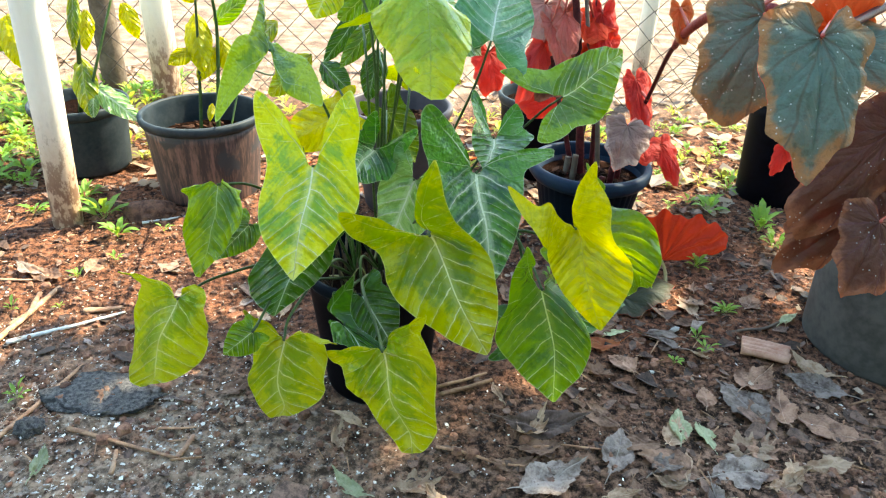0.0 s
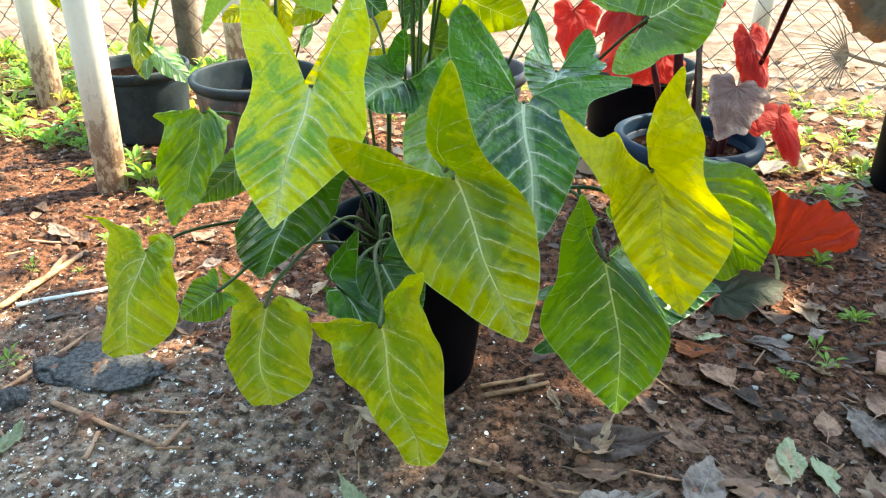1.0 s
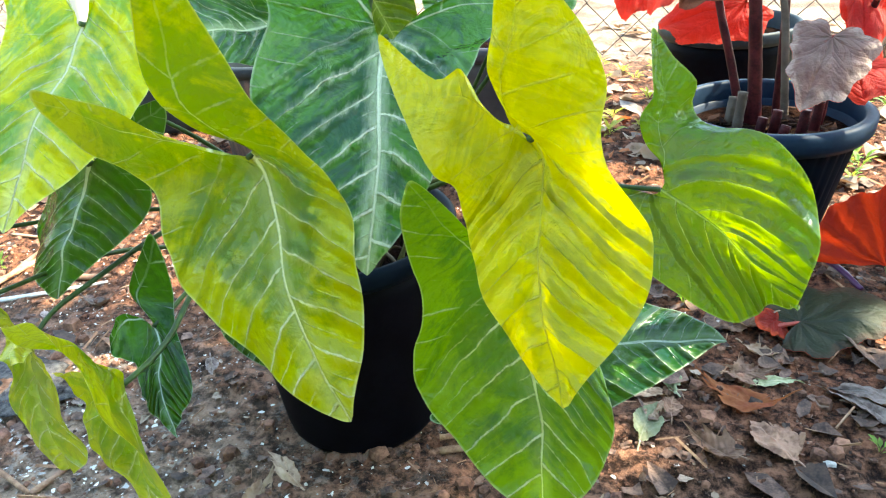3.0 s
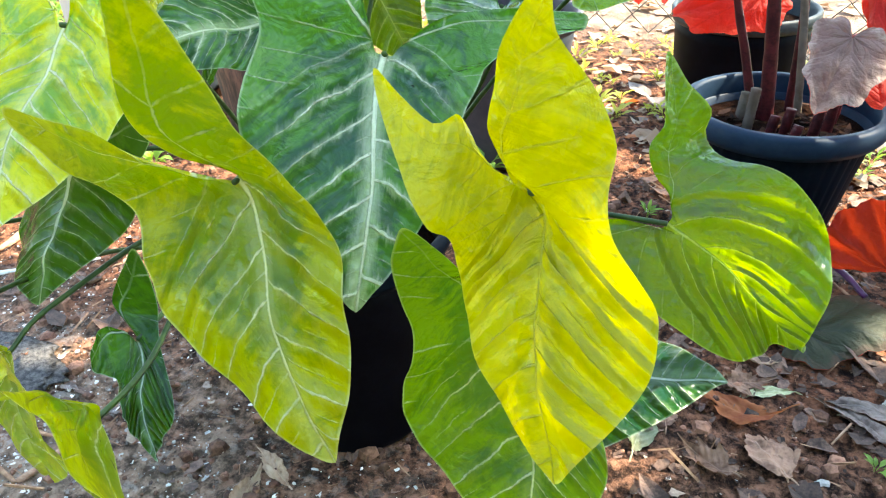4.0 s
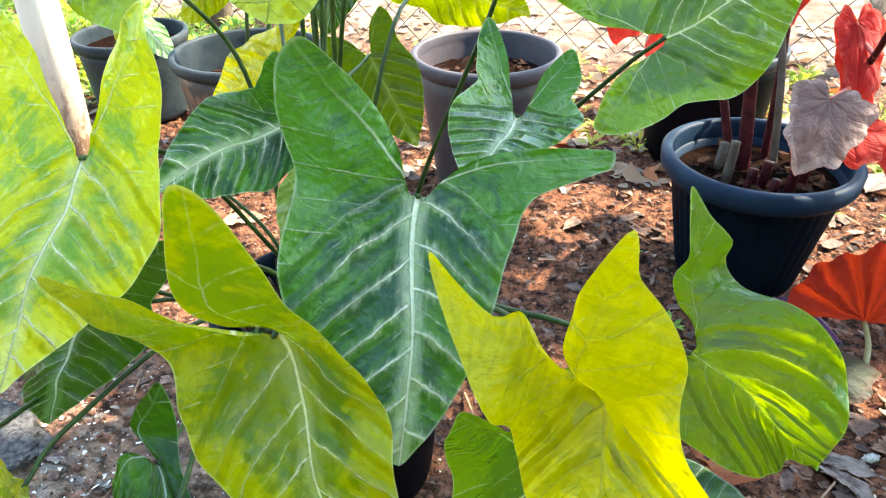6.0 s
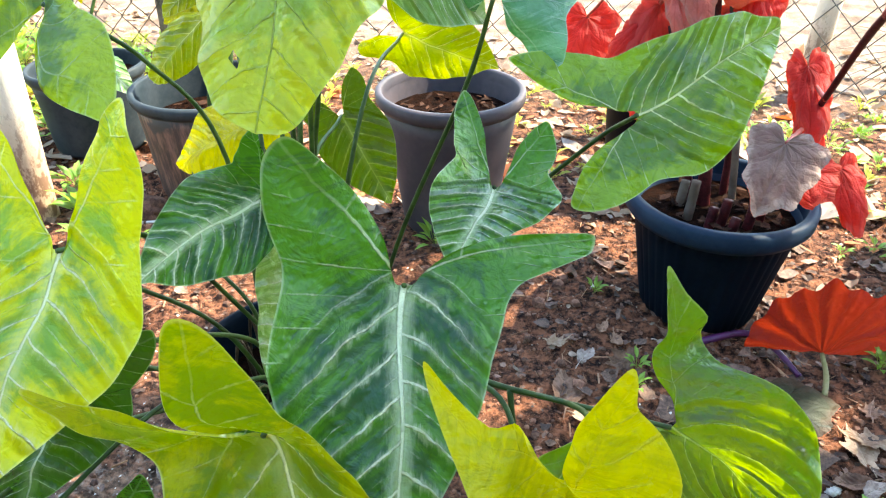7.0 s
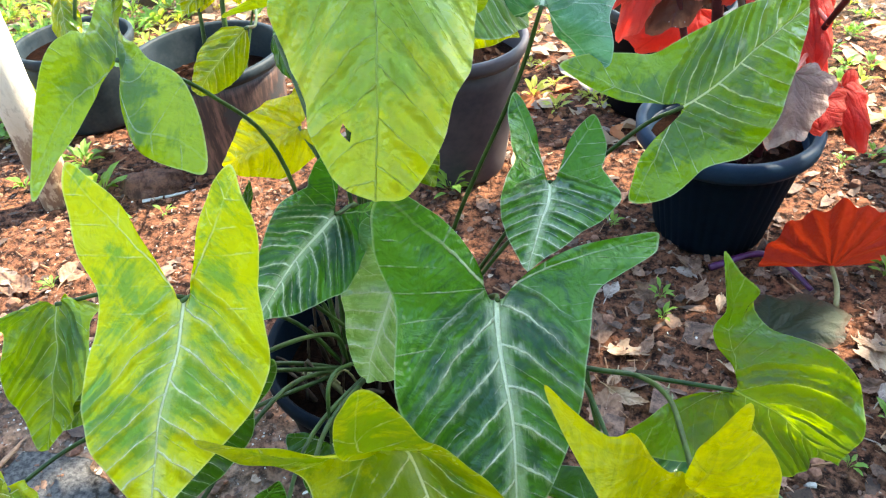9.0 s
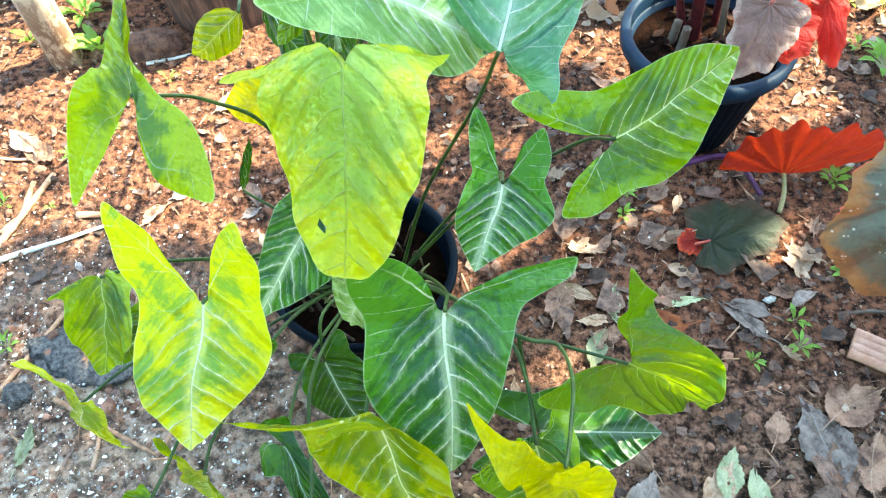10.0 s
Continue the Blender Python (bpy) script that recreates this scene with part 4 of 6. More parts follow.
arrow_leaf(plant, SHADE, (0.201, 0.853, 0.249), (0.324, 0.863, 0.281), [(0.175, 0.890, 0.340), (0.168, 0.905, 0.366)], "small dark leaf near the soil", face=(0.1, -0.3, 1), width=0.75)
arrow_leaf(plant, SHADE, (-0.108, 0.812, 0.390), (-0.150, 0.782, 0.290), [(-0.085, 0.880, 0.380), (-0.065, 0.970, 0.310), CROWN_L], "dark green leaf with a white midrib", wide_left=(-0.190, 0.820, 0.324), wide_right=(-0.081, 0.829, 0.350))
arrow_leaf(plant, GRASSY, (-0.231, 0.863, 0.439), (-0.251, 0.802, 0.332), [(-0.190, 0.900, 0.420), (-0.110, 0.970, 0.330), CROWN_L], "folded green leaf on a side shoot", left=(-0.265, 0.832, 0.445), right=(-0.217, 0.886, 0.421), wide_left=(-0.266, 0.818, 0.400), wide_right=(-0.190, 0.819, 0.412))
arrow_leaf(plant, HANGING, (-0.272, 0.775, 0.315), (-0.346, 0.781, 0.163), [(-0.230, 0.830, 0.320), (-0.140, 0.940, 0.290), CROWN_L], "olive leaf hanging over the soil", left=(-0.350, 0.797, 0.342), right=(-0.240, 0.768, 0.342), wide_left=(-0.349, 0.807, 0.266), wide_right=(-0.228, 0.746, 0.284), more=[((-0.435, 0.44), (-0.360, 0.805, 0.219)), ((-0.36, 0.59), (-0.367, 0.800, 0.190)), ((-0.25, 0.75), (-0.366, 0.795, 0.169)), ((-0.12, 0.89), (-0.357, 0.787, 0.159)), ((0.435, 0.44), (-0.230, 0.750, 0.266)), ((0.36, 0.59), (-0.242, 0.757, 0.238)), ((0.25, 0.75), (-0.265, 0.765, 0.210)), ((0.12, 0.89), (-0.310, 0.775, 0.176))])
arrow_leaf(plant, HANGING, (-0.127, 0.734, 0.288), (-0.147, 0.735, 0.155), [(-0.125, 0.780, 0.300), (-0.090, 0.900, 0.310), CROWN_L], "olive leaf with creamy veins", left=(-0.177, 0.748, 0.321), right=(-0.051, 0.667, 0.338), wide_left=(-0.173, 0.738, 0.242), wide_right=(-0.066, 0.697, 0.292), more=[((-0.435, 0.44), (-0.179, 0.738, 0.223)), ((-0.36, 0.59), (-0.177, 0.737, 0.199)), ((-0.25, 0.75), (-0.169, 0.736, 0.176)), ((-0.12, 0.89), (-0.158, 0.736, 0.158)), ((0.435, 0.44), (-0.070, 0.700, 0.256)), ((0.36, 0.59), (-0.075, 0.705, 0.232)), ((0.25, 0.75), (-0.087, 0.712, 0.207)), ((0.12, 0.89), (-0.116, 0.722, 0.181))])
arrow_leaf(plant, HANGING, (0.002, 0.687, 0.313), (0.037, 0.675, 0.160), [(-0.010, 0.740, 0.305), (-0.045, 0.860, 0.300), CROWN], "yellowish hanging leaf with rounded lobe", left=(-0.067, 0.702, 0.300), right=(0.045, 0.615, 0.413), wide_left=(-0.038, 0.685, 0.249), wide_right=(0.064, 0.633, 0.337), more=[((-0.435, 0.44), (-0.026, 0.685, 0.241)), ((-0.36, 0.59), (-0.013, 0.683, 0.221)), ((-0.25, 0.75), (0.006, 0.680, 0.198)), ((-0.12, 0.89), (0.021, 0.677, 0.175)), ((0.435, 0.44), (0.066, 0.645, 0.281)), ((0.36, 0.59), (0.070, 0.650, 0.249)), ((0.25, 0.75), (0.070, 0.656, 0.221)), ((0.12, 0.89), (0.058, 0.665, 0.186))])
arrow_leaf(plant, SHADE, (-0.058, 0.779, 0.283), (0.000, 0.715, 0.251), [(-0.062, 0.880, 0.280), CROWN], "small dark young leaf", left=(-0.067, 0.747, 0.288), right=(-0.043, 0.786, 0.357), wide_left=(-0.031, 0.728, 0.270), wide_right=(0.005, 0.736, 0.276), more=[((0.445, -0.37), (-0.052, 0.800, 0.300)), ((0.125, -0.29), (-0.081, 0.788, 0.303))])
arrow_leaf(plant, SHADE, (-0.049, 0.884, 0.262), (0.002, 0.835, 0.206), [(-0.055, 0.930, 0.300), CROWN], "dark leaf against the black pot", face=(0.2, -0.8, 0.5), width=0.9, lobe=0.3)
arrow_leaf(plant, GRASSY, (-0.173, 0.960, 0.592), (-0.202, 1.059, 0.648), [(-0.140, 1.010, 0.540), (-0.107, 1.045, 0.445), CROWN_L], "three-lobed green leaf on an arching stalk", left=(-0.095, 0.904, 0.536), right=(-0.234, 0.892, 0.513), wide_left=(-0.184, 0.993, 0.597), wide_right=(-0.205, 0.980, 0.603),
           more=[((-0.445, -0.37), (-0.120, 0.952, 0.582)), ((-0.125, -0.29), (-0.146, 0.906, 0.557)), ((0.445, -0.37), (-0.221, 0.941, 0.592)), ((0.125, -0.29), (-0.191, 0.939, 0.567)), ((-0.395, -0.07), (-0.154, 0.967, 0.593)), ((0.395, -0.07), (-0.207, 0.961, 0.610))])
arrow_leaf(plant, MID, (-0.151, 0.694, 0.329), (-0.184, 0.680, 0.304), [(-0.150, 0.860, 0.290), CROWN_L], "small green leaf below the stalks", face=(0.2, -0.8, 0.5), width=0.95, lobe=0.25)
arrow_leaf(plant, MID, (-0.195, 0.863, 0.382), (-0.227, 0.808, 0.357), [(-0.150, 0.900, 0.330), CROWN_L], "small green leaf with white veins", face=(0.1, -0.8, 0.5), width=0.7, lobe=0.25)
arrow_leaf(plant, BLUE_SHEEN, (0.122, 1.052, 0.593), (0.147, 1.158, 0.678), [(0.100, 1.060, 0.520), (0.040, 1.060, 0.370), CROWN_R], "upright green leaf with silver veins and bluish sheen in its colour", left=(0.165, 1.045, 0.545), right=(0.060, 1.175, 0.543), wide_left=(0.186, 1.125, 0.596), width=0.95, face=(0, -0.8, 0.6))
arrow_leaf(plant, PALE, (0.018, 1.047, 0.652), (0.114, 1.087, 0.566), [(0.000, 1.030, 0.560), (-0.030, 1.040, 0.400), CROWN], "pale leaf frosted with white veins", wide_left=(0.067, 1.031, 0.583), width=0.8, face=(0.1, -0.5, 0.8))
arrow_leaf(plant, OLIVE, (-0.016, 1.279, 0.497), (0.082, 1.327, 0.452), [(0.000, 1.100, 0.480), CROWN], "drooping yellow green leaf", face=(0, -0.8, -0.3), width=0.9, lobe=0.3)
arrow_leaf(plant, NETTED, (-0.038, 1.144, 0.454), (0.010, 1.138, 0.368), [(-0.030, 1.040, 0.430), CROWN], "upright leaf with netted pale veins", face=(0.2, -0.8, 0.4), width=0.75, lobe=0.35)
arrow_leaf(plant, PALE, (0.023, 0.912, 0.435), (-0.016, 0.910, 0.318), [(0.010, 0.980, 0.390), CROWN], "small inner leaf netted with white", face=(-0.2, -0.7, 0.5), width=0.75, lobe=0.3)
arrow_leaf(plant, YELLOW, (-0.112, 1.103, 0.457), (-0.234, 1.147, 0.376), [(-0.080, 1.070, 0.400), CROWN_L], "yellow backlit leaf", face=(0.1, -0.8, 0.5), width=0.5, lobe=0.3)
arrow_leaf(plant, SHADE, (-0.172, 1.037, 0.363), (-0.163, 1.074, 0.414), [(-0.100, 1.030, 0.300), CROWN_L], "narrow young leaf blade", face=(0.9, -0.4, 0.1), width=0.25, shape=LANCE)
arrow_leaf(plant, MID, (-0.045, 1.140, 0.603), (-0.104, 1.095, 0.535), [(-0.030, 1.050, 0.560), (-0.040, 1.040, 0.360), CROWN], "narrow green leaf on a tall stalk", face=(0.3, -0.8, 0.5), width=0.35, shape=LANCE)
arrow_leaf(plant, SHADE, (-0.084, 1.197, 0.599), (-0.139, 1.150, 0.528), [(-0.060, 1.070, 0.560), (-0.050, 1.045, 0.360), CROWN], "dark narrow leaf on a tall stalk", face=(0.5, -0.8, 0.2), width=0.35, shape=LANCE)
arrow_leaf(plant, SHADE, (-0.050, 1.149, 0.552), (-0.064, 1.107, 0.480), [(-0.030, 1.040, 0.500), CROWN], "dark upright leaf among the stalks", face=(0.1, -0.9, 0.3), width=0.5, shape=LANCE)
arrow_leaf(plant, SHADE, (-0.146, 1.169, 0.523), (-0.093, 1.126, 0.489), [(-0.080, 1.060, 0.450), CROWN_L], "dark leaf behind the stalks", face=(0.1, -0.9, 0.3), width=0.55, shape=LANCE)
arrow_leaf(plant, LIME, (-0.110, 1.100, 0.662), (-0.131, 1.067, 0.612), [(-0.050, 1.060, 0.600), CROWN], "lime leaf tip high on the plant", face=(0.1, -0.9, 0.3), width=0.9, shape=LANCE)
arrow_leaf(plant, MID, (-0.022, 1.115, 0.678), (-0.106, 1.111, 0.601), [(-0.040, 1.060, 0.600), CROWN], "green leaf high on the plant", face=(0.3, -0.8, 0.5), width=0.5, shape=LANCE)


# ---- begonias ----
def begonia_rim(seed, skew):
    rnd = random.Random(seed)
    ph = rnd.uniform(0, 6)
    pts = []
    n = 168
    for i in range(n):
        f = -math.pi + 2 * math.pi * i / n
        a = abs(f) / math.pi
        r = 0.76 - 0.34 * min(a * 2.2, 1.0) ** 0.8 + 0.16 * math.sin(math.pi * max(0.0, a - 0.4) / 0.6) - 0.20 * max(0.0, a - 0.85) / 0.15
        r *= 1 + skew * (1 if f > 0 else -1) * math.sin(math.pi * min(a * 1.2, 1.0))
        r *= 1 + 0.06 * math.sin(f * 9 + ph) + 0.045 * abs(((i % 9) / 9) - 0.5) + 0.012 * rnd.uniform(-1, 1)
        pts.append((r * math.sin(f), 0.24 + r * math.cos(f)))
    return np.array(pts)


def begonia_leaf(plant, base, tip, mats, stalk=(), face=None, width=0.85, label="", skew=0.15, arch=0.08, r=0.003, wave=0.012, fan=0.045, **kw):
    """A ragged wing-shaped leaf: an upper sheet and an underside of another colour."""
    COUNT[0] += 1
    up = Vector(face or (0.0, -0.7, 0.5))
    pairs = flat_pairs(base, tip, face=up, width=width, arch=arch, lobe=0.2, **kw)
    pairs = [p for p in pairs if abs(p[0][1] + 0.63) > 0.01]
    bm = blade(None, (0, 0.24), pairs, rings=12, quilt=0.006, wave=wave, seed=COUNT[0], veins=5.0, rim=begonia_rim(COUNT[0], skew), fan=fan)
    bm.normal_update()
    old = list(bm.faces)
    made = bmesh.ops.duplicate(bm, geom=bm.verts[:] + bm.faces[:])
    low = [g for g in made["geom"] if isinstance(g, bmesh.types.BMFace)]
    lowv = [g for g in made["geom"] if isinstance(g, bmesh.types.BMVert)]
    sign = 1.0 if sum((f.normal for f in old), Vector()).dot(up) > 0 else -1.0
    for v in lowv:
        v.co = v.co - v.normal * 0.0012 * sign
    for f in low:
        f.material_index = 1
    ob = part("leaf", bm, mats, plant, label)
    if stalk:
        sm = bmesh.new()
        tube(sm, [base, *stalk], r * 0.8, r * 1.2, 8, 8, 0.03, COUNT[0])
        part("petiole", sm, CANE_RED, ob)
    return ob


def cane(plant, points, r0, r1, material=None):
    COUNT[0] += 1
    bm = bmesh.new()
    tube(bm, points, r0, r1, 10, 10, 0.05, COUNT[0])
    part("cane", bm, material or CANE, plant)


RED = [BEG_RED, BEG_RED]
PINK = [BEG_PINK, BEG_RED]
TOP = [BEG_TOP, BEG_RED]
BROWN = [BEG_BROWN, BEG_BROWN]

red_begonia = thing("red_begonia", "cane begonia with translucent red leaves and maroon stems", "plant", (0.39, 1.575, 0.17))
cane(red_begonia, [(0.374, 1.60, 0.16), (0.362, 1.60, 0.27), (0.349, 1.60, 0.37), (0.328, 1.605, 0.51), (0.300, 1.61, 0.66)], 0.0105, 0.0075)
cane(red_begonia, [(0.416, 1.60, 0.16), (0.405, 1.60, 0.25), (0.390, 1.60, 0.345), (0.362, 1.605, 0.45), (0.335, 1.61, 0.60)], 0.0060, 0.0045, BARK)
cane(red_begonia, [(0.357, 1.60, 0.16), (0.330, 1.60, 0.26), (0.307, 1.60, 0.335), (0.280, 1.61, 0.44)], 0.0070, 0.0050)
cane(red_begonia, [(0.405, 1.63, 0.16), (0.395, 1.64, 0.35), (0.372, 1.65, 0.56)], 0.0065, 0.0050)
for x, y, z in ((0.345, 1.54, 0.235), (0.43, 1.53, 0.215), (0.45, 1.56, 0.22), (0.375, 1.52, 0.205), (0.405, 1.505, 0.20), (0.46, 1.60, 0.225), (0.335, 1.58, 0.215), (0.36, 1.60, 0.205), (0.395, 1.54, 0.21)):
    cane(red_begonia, [(x, y, 0.16), (x + 0.002, y, 0.19), (x + 0.004, y + 0.002, z)], 0.008, 0.007, BARK if x < 0.36 else CANE)
cane(red_begonia, [(0.44, 1.60, 0.16), (0.486, 1.660, 0.238), (0.506, 1.607, 0.354), (0.482, 1.416, 0.501), (0.466, 1.248, 0.587), (0.462, 1.109, 0.638), (0.458, 0.983, 0.657)], 0.0052, 0.0040)
begonia_leaf(red_begonia, (0.305, 1.640, 0.432), (0.250, 1.590, 0.347), [BEG_BROWN, BEG_BROWN], [(0.330, 1.605, 0.50)], width=0.85, label="brownish red leaf")
begonia_leaf(red_begonia, (0.262, 1.620, 0.466), (0.209, 1.570, 0.338), [BEG_ROSE, BEG_RED], [(0.315, 1.610, 0.56)], width=0.38, label="long hanging rose red leaf")
begonia_leaf(red_begonia, (0.250, 1.625, 0.450), (0.194, 1.575, 0.389), RED, [(0.318, 1.610, 0.56)], width=0.42, label="narrow red leaf")
begonia_leaf(red_begonia, (0.271, 1.600, 0.512), (0.309, 1.550, 0.405), PINK, [(0.303, 1.610, 0.62)], width=0.36, label="hanging salmon pink leaf")
begonia_leaf(red_begonia, (0.298, 1.605, 0.533), (0.311, 1.560, 0.448), PINK, [(0.305, 1.610, 0.62)], width=0.58, label="hanging salmon pink leaf")
begonia_leaf(red_begonia, (0.365, 1.630, 0.522), (0.344, 1.580, 0.478), [BEG_BACKLIT, BEG_BACKLIT], [(0.348, 1.610, 0.56)], width=1.15, label="bright orange red leaf lit from behind")
begonia_leaf(red_begonia, (0.386, 1.635, 0.468), (0.341, 1.590, 0.452), [BEG_BACKLIT, BEG_BACKLIT], [(0.372, 1.640, 0.52)], width=0.8, label="bright orange red leaf lit from behind")
begonia_leaf(red_begonia, (0.383, 1.630, 0.530), (0.380, 1.570, 0.392), RED, [(0.372, 1.650, 0.56)], width=0.36, label="long red leaf curling as it hangs", wave=0.03)
begonia_leaf(red_begonia, (0.396, 1.640, 0.475), (0.352, 1.590, 0.388), RED, [(0.376, 1.650, 0.52)], width=0.55, label="red leaf", wave=0.025)
begonia_leaf(red_begonia, (0.259, 1.640, 0.545), (0.226, 1.590, 0.478), [BEG_DUST, BEG_RED], [(0.303, 1.610, 0.64)], width=0.9, label="dusty pink leaf")
begonia_leaf(red_begonia, (0.486, 1.666, 0.379), (0.499, 1.578, 0.284), RED, [(0.498, 1.651, 0.292)], width=0.4, label="narrow red leaf beside the arching cane")
begonia_leaf(red_begonia, (0.444, 1.499, 0.324), (0.414, 1.423, 0.254), [BEG_GREY, BEG_RED], [(0.483, 1.594, 0.308)], width=0.85, label="withered greyish leaf over the pot rim")
begonia_leaf(red_begonia, (0.479, 1.515, 0.282), (0.491, 1.468, 0.247), RED, [(0.486, 1.609, 0.292)], width=1.2, label="bright red leaf")
begonia_leaf(red_begonia, (0.566, 1.647, 0.231), (0.593, 1.570, 0.153), RED, [(0.560, 1.643, 0.220), (0.503, 1.631, 0.253)], width=0.45, label="drooping dark red leaf")
begonia_leaf(red_begonia, (0.151, 1.875, 0.380), (0.148, 1.827, 0.278), RED, [(0.28, 1.75, 0.55), (0.35, 1.62, 0.45)], width=0.8, label="bright red leaf")
begonia_leaf(red_begonia, (0.345, 1.738, 0.324), (0.217, 1.701, 0.291), RED, [(0.36, 1.60, 0.45)], width=0.7, label="red leaf")
begonia_leaf(red_begonia, (0.493, 1.676, 0.362), (0.515, 1.602, 0.220), RED, [(0.506, 1.605, 0.351)], width=0.35, label="hanging red leaf")
begonia_leaf(red_begonia, (0.816, 1.556, 0.262), (0.790, 1.534, 0.208), RED, width=0.60, label="small bright red leaf tip")

wing_begonia = thing("wing_begonia", "angel-wing begonia with grey-green leaves speckled white", "plant", (0.945, 1.19, 0.2))
for pts in ([(0.93, 1.19, 0.19), (0.86, 1.14, 0.42), (0.74, 1.08, 0.66), (0.482, 0.841, 0.660)], [(0.96, 1.20, 0.19), (0.92, 1.16, 0.50), (0.84, 1.16, 0.72), (0.495, 0.995, 0.684)], [(0.98, 1.18, 0.19), (0.99, 1.12, 0.45), (0.95, 1.05, 0.75)]):
    cane(wing_begonia, pts, 0.008, 0.005, CANE)
begonia_leaf(wing_begonia, (0.454, 0.942, 0.661), (0.399, 0.909, 0.532), TOP, [(0.453, 0.965, 0.665), (0.491, 0.985, 0.685)], width=0.85, label="grey-green speckled leaf", skew=0.1)
begonia_leaf(wing_begonia, (0.472, 0.823, 0.662), (0.461, 0.741, 0.528), TOP, [(0.500, 0.867, 0.668)], width=0.68, label="large grey-green speckled leaf", skew=-0.1)
begonia_leaf(wing_begonia, (0.547, 0.914, 0.627), (0.610, 0.826, 0.613), TOP, [(0.546, 0.952, 0.639)], width=0.9, label="grey-green speckled leaf")
begonia_leaf(wing_begonia, (0.556, 0.958, 0.638), (0.570, 0.941, 0.720), [BEG_ORANGE, BEG_RED], [(0.547, 0.950, 0.632)], width=0.9, label="orange-brown leaf lit from behind")
begonia_leaf(wing_begonia, (0.637, 0.908, 0.532), (0.526, 0.887, 0.388), BROWN, [(0.95, 1.10, 0.52)], width=0.55, label="rusty brown speckled leaf", skew=0.1)
begonia_leaf(wing_begonia, (0.638, 0.901, 0.452), (0.530, 0.880, 0.332), BROWN, [(0.95, 1.12, 0.45)], width=0.55, label="rusty brown speckled leaf", skew=-0.1)
begonia_leaf(wing_begonia, (0.613, 0.834, 0.436), (0.573, 0.789, 0.354), BROWN, [(0.93, 1.12, 0.42)], width=0.9, label="rusty brown speckled leaf")
begonia_leaf(wing_begonia, (0.460, 1.325, 0.600), (0.468, 1.305, 0.538), [BEG_ORANGE, BEG_RED], [(0.470, 1.290, 0.575)], width=0.55, label="orange leaf lit from behind")
sm = bmesh.new()
tube(sm, [(0.480, 1.385, 0.520), (0.475, 1.350, 0.540), (0.467, 1.270, 0.576), (0.464, 1.180, 0.614), (0.464, 1.100, 0.638), (0.463, 1.020, 0.655), (0.470, 0.960, 0.662)], 0.0065, 0.0105, 12, 10, 0.03, 41)
part("petiole", sm, HAIRY_RED, wing_begonia, "thick arching hairy red leaf stalk")
begonia_leaf(wing_begonia, (0.629, 1.149, 0.538), (0.588, 1.149, 0.467), BROWN, [(0.627, 1.131, 0.551)], width=0.6, label="small rusty leaf")


# ---- young plants in the other pots ----
def potted_shoots(name, label, at, leaves, stems):
    root = thing(name, label, "plant", at)
    for pts, r in stems:
        bm = bmesh.new()
        tube(bm, pts, r, r * 0.6, 7, 8, 0.05, 3)
        part("stem", bm, STEM, root)
    for mat, base, tip, width, face in leaves:
        arrow_leaf(root, mat, base, tip, shape=LANCE, width=width, face=face, arch=0.08, wave=0.01)
    return root


FRONT = (0.1, -0.9, 0.35)
potted_shoots("young_plant", "thin stems with sunlit yellow leaves in the brown pot", (-0.595, 1.80, 0.155), [
    (YELLOW, (-0.603, 1.872, 0.452), (-0.575, 1.795, 0.318), 0.45, FRONT), (YELLOW, (-0.608, 1.829, 0.370), (-0.651, 1.772, 0.344), 0.6, FRONT),
    (YELLOW, (-0.556, 1.870, 0.369), (-0.596, 1.813, 0.292), 0.5, FRONT), (MID, (-0.562, 1.881, 0.424), (-0.462, 1.874, 0.498), 0.4, FRONT),
    (YELLOW, (-0.559, 1.789, 0.244), (-0.559, 1.754, 0.207), 0.4, FRONT), (PALE, (-0.489, 1.844, 0.275), (-0.468, 1.870, 0.343), 0.4, FRONT),
    (YELLOW, (-0.548, 1.879, 0.396), (-0.516, 1.842, 0.297), 0.45, FRONT), (YELLOW, (-0.601, 1.877, 0.478), (-0.654, 1.867, 0.532), 0.5, FRONT),
    (OLIVE, (-0.153, 1.126, 0.546), (-0.226, 1.126, 0.476), 0.45, FRONT), (OLIVE, (-0.260, 1.353, 0.550), (-0.310, 1.283, 0.496), 0.4, FRONT)],
    [([(-0.60, 1.79, 0.14), (-0.593, 1.829, 0.349), (-0.582, 1.839, 0.526)], 0.005), ([(-0.56, 1.80, 0.14), (-0.548, 1.859, 0.401), (-0.550, 1.852, 0.538)], 0.006),
     ([(-0.53, 1.79, 0.14), (-0.489, 1.853, 0.303), (-0.30, 1.45, 0.42), (-0.153, 1.126, 0.546)], 0.003)])
